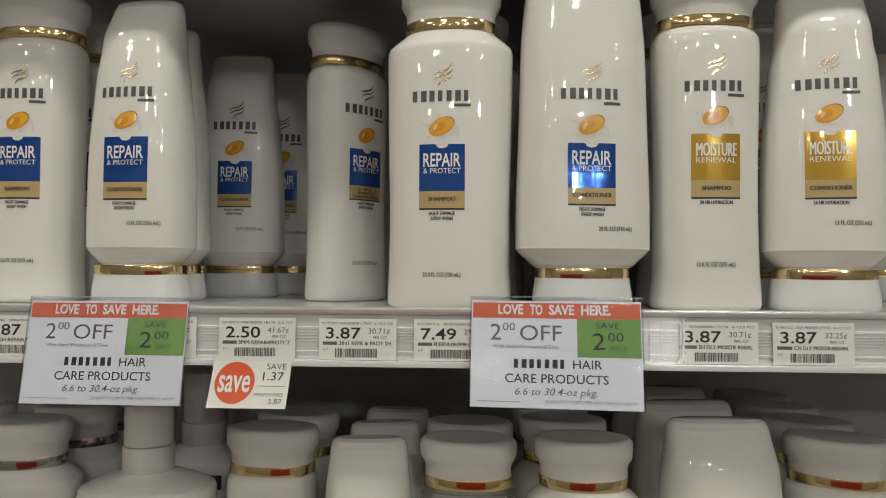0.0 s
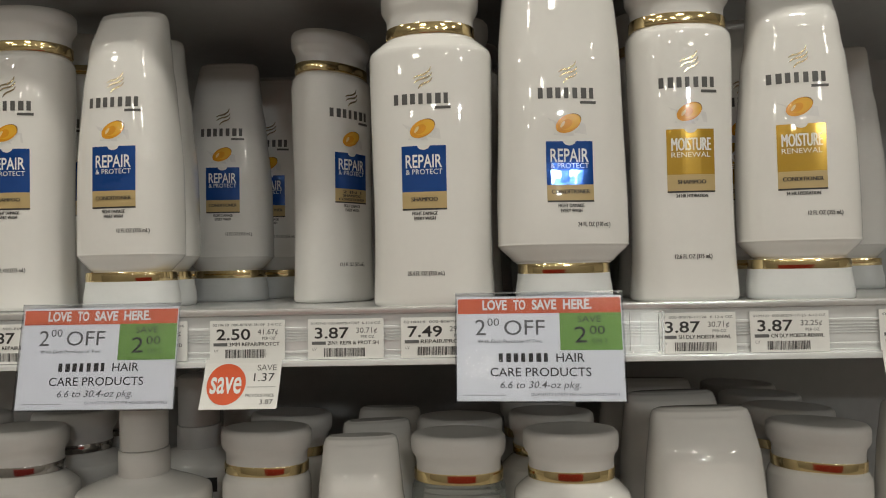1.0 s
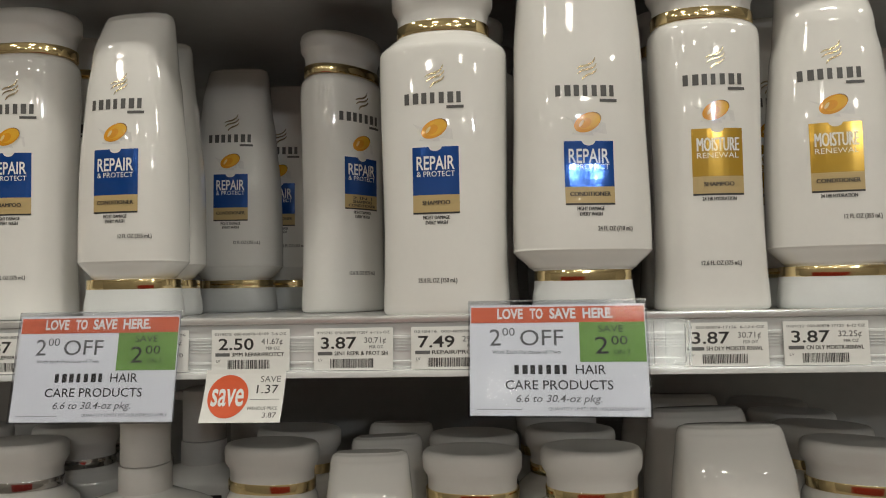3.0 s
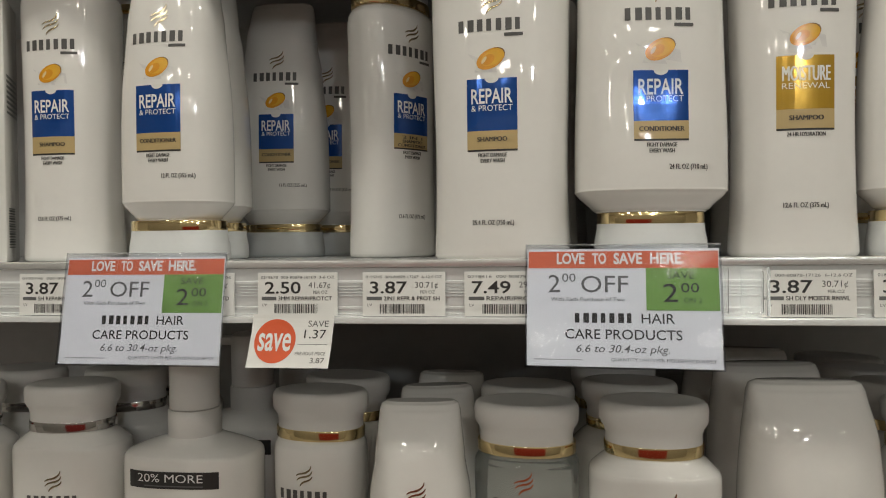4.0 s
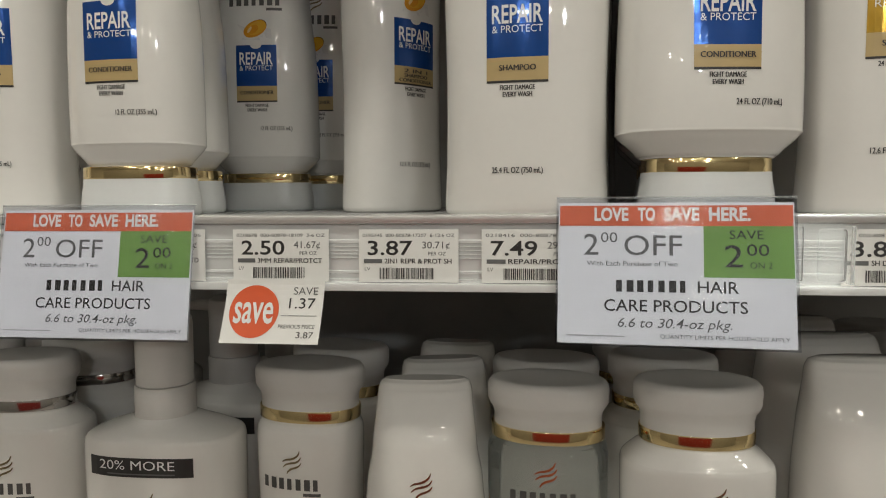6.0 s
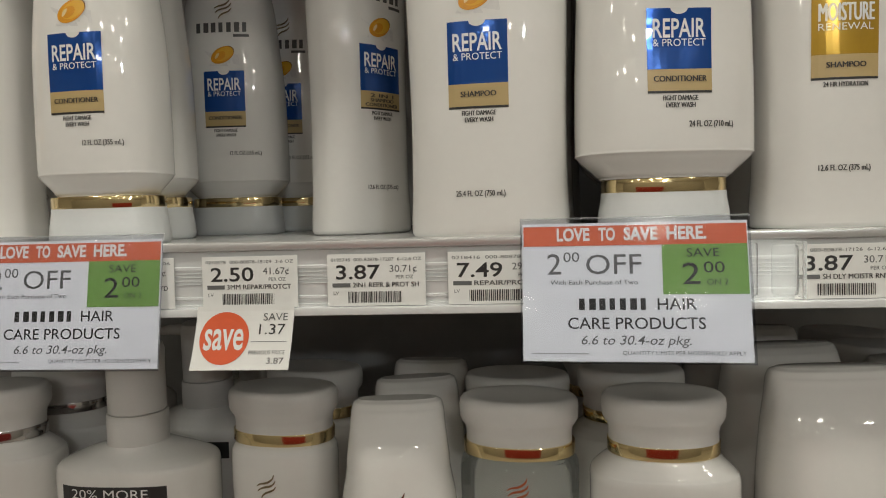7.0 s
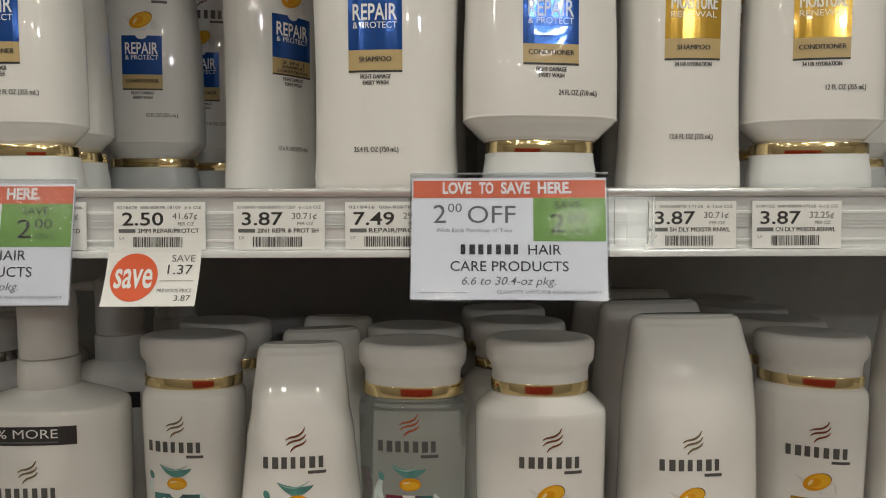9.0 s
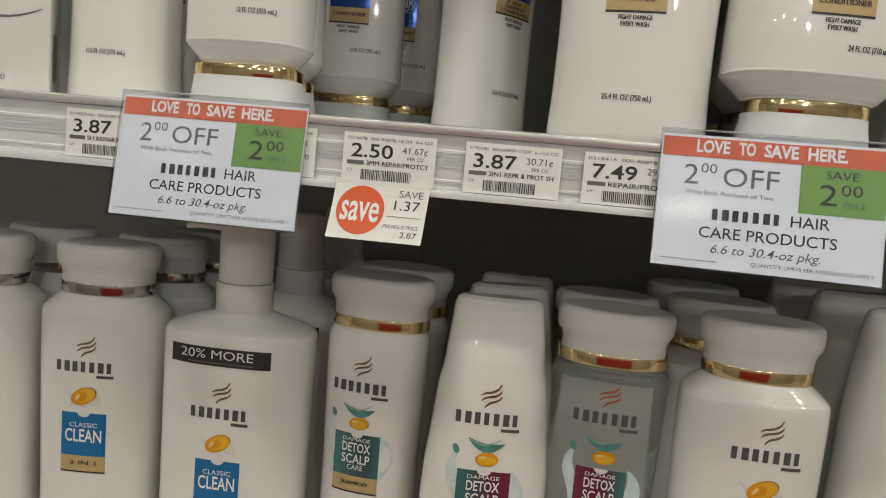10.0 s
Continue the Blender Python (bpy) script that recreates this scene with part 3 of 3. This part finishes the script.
for row_y, shift in ((-0.22, 0.1), (-2.0, 0.5), (-3.8, 0.0), (-5.9, 0.4)):
    for k in range(4):
        ceiling_light(-2.8 + 1.6 * k + shift if row_y < -1 else -1.7 + 1.2 * k, row_y, 0.26 if row_y > -1 else 0.32, 0.26 if row_y > -1 else 0.32, LAMP_POWER * 0.86 if row_y > -1 else LAMP_POWER * 0.74)


def ceiling_spotlight(x, y, radius, power):
    ob = thing("ceiling_spotlight", pose(x, y, 3.1), "unseen spotlight, added for the bright spot on a blue panel", "spotlight")
    part("housing", loft([(-0.10, radius * 1.25, radius * 1.25, 2, 0), (-0.09, radius * 1.3, radius * 1.3, 2, 0), (-0.001, radius * 1.3, radius * 1.3, 2, 0)], 24), CEIL, ob)
    lamp = bpy.data.lights.new("spot_lamp", "AREA")
    lamp.shape, lamp.size, lamp.energy, lamp.color = "DISK", radius * 2, power, (0.92, 0.97, 1.0)
    lo = new("spot_lamp", lamp)
    lo.matrix_world = look((x, y, 2.99), (0.1, 0.55, 1.45))


# added lamp, placed so that the dented bottle's blue panel mirrors it
ceiling_spotlight(2.35, -5.45, 0.15, 150.0)

# ---- shelves ----
def shelf(name, z, label):
    ob = thing(name, pose(0, 0, z), label, "shelf", "gondola shelves")
    part("board", box(-2.0, 2.0, FRONT + 0.004, BACK - 0.001, -0.0012, 0.0), SHELFWHITE, ob, "white enamelled board")
    # underside takes the back panel's grey, darker than the enamelled board
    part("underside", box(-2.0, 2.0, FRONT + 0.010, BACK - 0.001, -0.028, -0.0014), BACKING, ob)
    lip = [(FRONT + 0.0042, -0.0015), (FRONT + 0.0042, 0.0004), (FRONT + 0.0030, 0.0014), (FRONT + 0.0008, 0.0015), (FRONT - 0.0004, 0.0006), (FRONT - 0.0008, -0.0018), (FRONT - 0.0002, -0.0038), (FRONT + 0.0016, -0.0044), (FRONT + 0.0042, -0.0044)]
    part("front_rim", extrude_x(lip, -2.0, 2.0), STEEL, ob, "bright rounded front rim", smooth=40)
    # ridged ticket channel
    prof = [(FRONT + 0.008, -0.0046), (FRONT + 0.0022, -0.0046)]
    z0 = -0.0050
    for i, step in enumerate((0.0105, 0.0022, 0.0022, 0.0022, 0.0022, 0.0090, 0.0038)):
        prof += [(FRONT + 0.0024, z0), (FRONT + 0.0030, z0 - step * 0.78), (FRONT + 0.0019, z0 - step * 0.84), (FRONT + 0.0019, z0 - step * 0.98)]
        z0 -= step
    prof += [(FRONT + 0.0020, -0.0378), (FRONT - 0.0030, -0.0384), (FRONT - 0.0034, -0.0400), (FRONT - 0.0030, -0.0428), (FRONT + 0.0080, -0.0434)]
    part("ticket_channel", extrude_x(prof, -2.0, 2.0), RAIL, ob, "glossy ridged ticket channel", smooth=25)
    return ob


def extrude_x(outline, x0, x1):
    n = len(outline)
    v = [(x, y, z) for x in (x0, x1) for y, z in outline]
    f = [(i, (i + 1) % n, n + (i + 1) % n, n + i) for i in range(n)]
    f += [tuple(range(n))[::-1], tuple(range(n, 2 * n))]
    return v, f


shelf("shelf", SHELF, "pale enamelled store shelf with a ridged ticket channel")
shelf("shelf", LOWER, "pale enamelled store shelf under the eye-level one")
shelf("shelf", UPPER + 0.028, "store shelf above the bottles, seen from below")


# ---- paper: tags and signs ----
def flat_y(y):
    return lambda x, z: y


def barcode(x0, x1, z0, z1, seed):
    r = random.Random(seed)
    out, x = [], x0
    while x < x1:
        w = r.choice((0.00025, 0.00045, 0.0007))
        out.append(rect(x, min(x + w, x1), z0, z1))
        x += w + r.choice((0.0003, 0.0005, 0.0006))
    return merge(*out)


def price_tag(x, price, unit, words_left, code, label, width=0.0580):
    y = FRONT - 0.0005
    ob = thing("price_tag", pose(x, y, SHELF - 0.0378, -2, 0, 0), label, "price tag", "price tags on the shelf edge")
    h = 0.0305
    part("paper", box(0, width, -0.0002, 0.0002, 0, h), TAGPAPER, ob)
    s = flat_y(-0.0002)
    part("stock_number", laid(words(code, width / 2, 0.0262, width * 0.92, 0.0019), s, 0.0002), GREYINK, ob)
    part("price", laid(words(price, width * 0.09, 0.0158, 0.0262, 0.0082, 0.012, 0, "l"), s, 0.0002), INK, ob)
    part("unit_price", laid(words(unit, width * 0.64, 0.0196, 0.0158, 0.0040, 0, 0, "l"), s, 0.0002), GREYINK, ob)
    part("unit_price", laid(words("PER OZ", width * 0.70, 0.0156, 0.0102, 0.0021, 0, 0, "l"), s, 0.0002), GREYINK, ob)
    part("brand_mark", laid(rect(width * 0.05, width * 0.235, 0.0110, 0.0134), s, 0.0002), GREYINK, ob)
    part("product_line", heavy(words(words_left, width * 0.26, 0.0109, width * 0.67, 0.0028, 0, 0, "l"), s, 0.0002, 0.00012), INK, ob)
    part("letters", laid(words("LV", width * 0.06, 0.0067, 0.0032, 0.0020, 0, 0, "l"), s, 0.0002), GREYINK, ob)
    tagged(part("barcode", laid(barcode(width * 0.21, width * 0.75, 0.0018, 0.0083, price + code), s, 0.0002), INK, ob), kind="stuff")
    return ob


TAGS = [
    (-0.306, "3.87", "30.71\u00a2", "SH REPAIR/PROTECT", "", "white price tag marked 3.87 in the shelf channel"),
    (-0.1970, "3.87", "32.25\u00a2", "CN REPAIR/PROTECTD", "", "white price tag half hidden by a sale sign"),
    (-0.1215, "2.50", "41.67\u00a2", "3MM REPAR/PROTCT", "0218678  000-80878-18109  3-6 OZ", "white price tag marked 2.50 above a save slip"),
    (-0.0455, "3.87", "30.71\u00a2", "2IN1 REPR & PROT SH", "0195745  000-80878-17207  6-12.6 OZ", "white price tag marked 3.87 for the two-in-one"),
    (0.0257, "7.49", "29.49\u00a2", "REPAIR/PROTEC", "0218416  000-80878-17208", "white price tag marked 7.49 beside a sale sign"),
    (0.2195, "3.87", "30.71\u00a2", "SH DLY MOISTR RNWL", "24  000-80878-17126  6-12.6 OZ", "white price tag marked 3.87 beside a clear clip"),
    (0.2880, "3.87", "32.25\u00a2", "CN DLY MOISTR-RENWL", "0189122  000-80878-17125  6-12 OZ", "white price tag marked 3.87 for the conditioner"),
    (0.3830, "2.50", "41.67\u00a2", "3MM MOISTR", "0218679  000-80878", "white price tag marked 2.50 further along the shelf"),
]
for x, price, unit, line, code, lab in TAGS:
    price_tag(x, price, unit, line, code or "0195746  000-80878-17206", lab)


def save_slip(x, label):
    """A slip that hangs below its tag and curls forward."""
    ob = thing("save_slip", pose(x, FRONT - 0.0046, SHELF - 0.0372), label, "price slip", "save slips")
    w, h = 0.0585, 0.0345

    def curl(px, pz):
        t = max(-pz / h, 0.0)
        return -0.012 * t ** 1.4 - 0.0006

    v, f = rect(-0.0015, w - 0.0015, -h, 0.001, 8, 12)
    v = [(px + 0.05 * min(pz, 0) * 0.9, pz) for px, pz in v]
    part("paper", laid((v, f), curl, 0), TAGPAPER, ob)

    def on(flat, lift=0.0003):
        return laid(([(px + 0.045 * pz, pz) for px, pz in flat[0]], flat[1]), curl, lift)
    disc_ob = part("save_disc", on(disc(0.0165, -0.0170, 0.0148, 0.0146, 0, 40)), SAVERED, ob, "orange-red disc")
    part("printed_word", on(words("save", 0.0165, -0.0232, 0.0236, 0.0168, 0.015), 0.0006), PALEINK, disc_ob)
    part("printed_word", on(words("SAVE", 0.0390, -0.0075, 0.0145, 0.0042, 0, 0, "l")), GREYINK, ob)
    part("saving", on(words("1.37", 0.0370, -0.0152, 0.0155, 0.0058, 0, 0, "l")), INK, ob)
    part("rule_line", on(rect(0.0330, 0.0540, -0.0194, -0.0191)), GREYINK, ob)
    part("printed_word", on(words("PREVIOUS PRICE", 0.0322, -0.0262, 0.0215, 0.0022, 0, 0, "l")), GREYINK, ob)
    part("old_price", on(words("3.87", 0.0435, -0.0312, 0.0100, 0.0033, 0, 0, "l")), INK, ob)


save_slip(-0.1215, "white slip with a red save disc, curling under its tag")
save_slip(0.3830, "white slip with a red save disc at the shelf edge")


def sale_sign(m, label, film=SLEEVE):
    """A printed card in a clear sleeve; its origin at the middle of the upper edge."""
    ob = thing("sale_sign", m, label, "sale sign", "sale signs on the shelf edge")
    w, h = 0.1215, 0.0790
    part("card", box(-w / 2, w / 2, -0.0003, 0.0003, -h, -0.0022), PAPER, ob)
    part("sleeve", box(-w / 2 - 0.0012, w / 2 + 0.0012, -0.0013, -0.0010, -h - 0.0012, 0.0006), film, ob, "clear plastic sleeve").visible_shadow = False
    part("sleeve_top", box(-w / 2 - 0.0012, w / 2 + 0.0012, -0.0012, 0.0006, 0.0002, 0.0010), CLEAR, ob)
    s = flat_y(-0.0003)

    def ink(name, flat, mat, parent=ob, lift=0.0002):
        return part(name, laid(flat, s, lift), mat, parent)
    top = ink("headline_band", rect(-w / 2 + 0.0008, w / 2 - 0.0006, -0.0150, -0.0038), RED)
    for text, x, width in (("LOVE", -0.0323, 0.0181), ("TO", -0.0138, 0.0091), ("SAVE", 0.0044, 0.0181), ("HERE.", 0.0288, 0.0209)):
        ink("headline_word", words(text, x, -0.0120, width, 0.0069, 0.034), PALEINK, top, 0.0004)
    ink("offer", words("2", -0.0430, -0.0310, 0.0078, 0.0118, 0, 0), GREYINK)
    ink("offer", words("00", -0.0335, -0.0240, 0.0088, 0.0056, 0, 0), GREYINK)
    ink("offer", words("OFF", -0.0105, -0.0310, 0.0300, 0.0112, 0, 0), GREYINK)
    ink("small_print", words("With Each Purchase of Two", -0.0215, -0.0368, 0.0475, 0.0026), GREYINK)
    g = ink("saving_box", rect(0.0155, w / 2 - 0.0006, -0.0425, -0.0150), GREEN)
    ink("printed_word", words("SAVE", 0.0370, -0.0220, 0.0170, 0.0048), INK, g, 0.0004)
    ink("saving", words("2", 0.0305, -0.0370, 0.0092, 0.0120), INK, g, 0.0004)
    ink("saving", words("00", 0.0425, -0.0308, 0.0110, 0.0062), INK, g, 0.0004)
    ink("printed_word", words("ON 2", 0.0440, -0.0375, 0.0110, 0.0034), INK, g, 0.0004)
    brand_blocks(ob, s, -0.0105, -0.0508, 0.0385, 0.0063, 0.0002, INK)
    ink("product_line", words("HAIR", 0.0225, -0.0508, 0.0205, 0.0063, 0.006), INK)
    ink("product_line", words("CARE PRODUCTS", 0.0005, -0.0612, 0.0730, 0.0063, 0.006), INK)
    ink("product_line", words("6.6 to 30.4-oz pkg.", 0.0002, -0.0697, 0.0580, 0.0050, 0.002, 0.25), GREYINK)
    ink("small_print", words("QUANTITY LIMITS PER HOUSEHOLD APPLY", 0.0250, -0.0752, 0.0640, 0.0022), GREYINK)
    ink("small_print", rect(-0.0560, -0.0250, -0.0751, -0.0744), RULEGREY)


sale_sign(pose(-0.2055, FRONT + 0.0005, SHELF + 0.0065, -10.5, 0, -0.5), "white sale sign with red headline in a hazy sleeve", OLDSLEEVE)
sale_sign(pose(0.1295, FRONT - 0.006, SHELF + 0.0095, -11.5, 0, -4.5), "white sale sign in a clear sleeve, swung slightly outwards")

clip = thing("sign_clip", pose(0.2060, FRONT - 0.001, SHELF - 0.020), "clear plastic clip on the shelf edge", "clip")
part("clip_plate", box(-0.0145, 0.0145, -0.0022, 0.0, -0.0165, 0.0155, 0.0008), CLEAR, clip).visible_shadow = False
part("clip_block", box(-0.0010, 0.0125, -0.0100, -0.0024, -0.0150, 0.0135, 0.0022), CLEAR, clip).visible_shadow = False
part("clip_rib", box(-0.0125, -0.0085, -0.0065, -0.0024, -0.0150, 0.0145, 0.0012), CLEAR, clip).visible_shadow = False
part("clip_hook", box(0.0128, 0.0150, -0.0125, -0.0024, -0.0160, 0.0150, 0.0008), CLEAR, clip).visible_shadow = False

# ---- eye-level shelf ----
G1, G2 = "bottles on the eye-level shelf", "bottles on the lower shelf"
e = shampoo(pose(-0.3079, 0.6312, SHELF, 0, 0, -1.0), "repair", "SHAMPOO", h=0.2225, top=0.1373, tall=1.10, slim=0.935, mid=0.001, label="white shampoo bottle with blue panel and gold band", group=G1)
row_behind(e, 2, 0.075, 0.006)
b12 = conditioner(pose(-0.2053, 0.6113, SHELF, 0, 0, -5.6), "repair", top=0.1335, tall=1.075, slim=0.93, mid=0.0019, label="white conditioner bottle with blue panel standing on its cap", group=G1)
row_behind(b12, 1, 0.067, -0.013, 6)
dk = conditioner(pose(-0.1742, 0.7640, SHELF, 0, 0, 2.3), "repair", top=0.1374, slim=0.987, mid=0.0021, wide=0.99, label="white conditioner bottle standing deep in the shade", group=G1)
copy_thing(dk, pose(-0.1445, 0.8320, SHELF, 0, 0, 1))
n = shampoo(pose(-0.0500, 0.6983, SHELF, 0, 0, 50), "repair", "2 IN 1|SHAMPOO|CONDITIONER", top=0.1388, slim=0.95, mid=-0.0015, label="white two-in-one shampoo bottle turned aside", group=G1)
b25 = large_shampoo(pose(0.0508, 0.5945, SHELF, 0, 0, -4.0), "repair", "SHAMPOO", h=0.2140, top=0.1240, tall=1.055, slim=1.009, label="large white shampoo bottle with blue panel and gold band", group=G1)
row_behind(b25, 2, 0.072, 0.013)
b24 = conditioner(pose(0.1530, 0.5842, SHELF, 0, 0, 8.0), "repair", "large white conditioner bottle standing on its cap", True, G1, dent=True, top=0.1229, tall=0.975, slim=0.965, mid=-0.0018, wide=1.03)
row_behind(b24, 2, 0.080, 0.012)
mo = shampoo(pose(0.2519, 0.6020, SHELF, 0, 0, 1.5), "moisture", "SHAMPOO", h=0.2180, top=0.1335, tall=1.05, slim=0.986, mid=-0.001, label="white shampoo bottle with golden panel and gold band", group=G1)
row_behind(mo, 3, 0.072, 0.004)
mc = conditioner(pose(0.3425, 0.6000, SHELF, 0, 0, -8.0), "moisture", top=0.1349, tall=1.085, slim=0.983, wide=1.02, label="white conditioner bottle with golden panel standing on its cap", group=G1, mid=-0.0035)
row_behind(mc, 1, 0.078, -0.012)
copy_thing(dk, pose(0.475, 0.79, SHELF, 0, 0, 150))


def carton(m, label):
    ob = thing("carton", m, label, "carton")
    w, d, h = 0.066, 0.050, 0.215
    part("box_body", box(-w / 2, w / 2, -d / 2, d / 2, 0, h, 0.0022), WHITE, ob, smooth=40)
    s = flat_y(-d / 2)
    part("colour_stripe", laid(rect(-0.030, 0.0145, 0.076, 0.205), s, 0.0003), ORANGE, ob)
    part("curve_print", laid(disc(0.000, 0.080, 0.027, 0.010, 8), s, 0.0005), HONEY, ob)
    sw = [(-0.03 + i * 0.0048, 0.062 - 0.011 * math.sin(i * 0.24)) for i in range(13)]
    part("swirl", laid(stroke(sw, [0.0006 + 0.001 * math.sin(i / 12 * math.pi) for i in range(13)]), s, 0.0003), GREYINK, ob)
    part("weight_text", laid(words("6 OZ (170 g)", -0.007, 0.010, 0.026, 0.0036), s, 0.0003), GREYINK, ob)

    def side(flat):
        return [(w / 2 + 0.0003, x, z) for x, z in flat[0]], flat[1]
    tagged(part("side_text", side(merge(*[rect(-0.019, 0.019, 0.150 - i * 0.0042, 0.1522 - i * 0.0042) for i in range(8)])), GREYINK, ob), kind="stuff")
    tagged(part("barcode", side(merge(*[rect(-0.017, 0.006, 0.012 + i * 0.0021, 0.0129 + i * 0.0021 + (i % 3) * 0.0003) for i in range(16)])), INK, ob), kind="stuff")
    return ob


carton(pose(-0.3850, 0.604, SHELF, 0, 0, 28), "white carton with an orange stripe beside the shampoo")

# ---- lower shelf ----
cl = large_shampoo(pose(-0.3285, 0.6533, LOWER, 0, 0, 6.3), "clean", "2 IN 1", "large white shampoo bottle with light blue panel and silver band", band=SILVER, group=G2, mid=-0.0014, top=0.1294, tall=1.027, slim=0.986)
row_behind(cl, 2, 0.075, 0.008)
copy_thing(cl, pose(-0.4310, 0.643, LOWER, 0, 0, 5))
copy_thing(cl, pose(-0.4240, 0.720, LOWER, 0, 0, -4))
pump = pump_bottle(pose(-0.2144, 0.6500, LOWER, 0, 0, 1.0), "white pump bottle with black banner and light blue panel")
row_behind(pump, 2, 0.096, 0.014)
d1 = shampoo(pose(-0.1085, 0.6650, LOWER, 0, 0, -6.5), "detox_shampoo", "SHAMPOO", "white shampoo bottle with teal panel and gold band", volume="", group=G2, top=0.1355, slim=0.945, mid=-0.003)
row_behind(d1, 1, 0.066, 0.004)
d2 = conditioner(pose(-0.0166, 0.6265, LOWER, 0, 0, 5), "detox", "white conditioner bottle with teal and plum panel standing on its cap", group=G2, top=0.1370, mid=-0.002)
row_behind(d2, 2, 0.062, 0.004)
d3 = clear_bottle(pose(0.0662, 0.6385, LOWER, 0, 0, -5), "clear shampoo bottle with plum panel and gold band")
row_behind(d3, 1, 0.066, 0.002)
m2 = large_shampoo(pose(0.1606, 0.6230, LOWER, 0, 0, -1.8), "moisture", "SHAMPOO", "large white shampoo bottle with gold band on the lower shelf", volume="", group=G2, mid=0.005, top=0.1385, slim=0.978)
row_behind(m2, 2, 0.074, -0.006)
big = conditioner(pose(0.2720, 0.6271, LOWER, 0, 0, 3), "moisture", "large white conditioner bottle on the lower shelf", True, G2, top=0.1340, mid=-0.008)
row_behind(big, 2, 0.078, -0.004)
last = shampoo(pose(0.3817, 0.6600, LOWER, 0, 0, -24), "moisture", "SHAMPOO", "white shampoo bottle with golden panel, turned aside", volume="", group=G2, mid=0.006, top=0.1300)
row_behind(last, 3, 0.070, 0.004)
end = copy_thing(big, pose(0.4800, 0.655, LOWER, 0, 0, 6))
row_behind(end, 2, 0.078, 0.0)
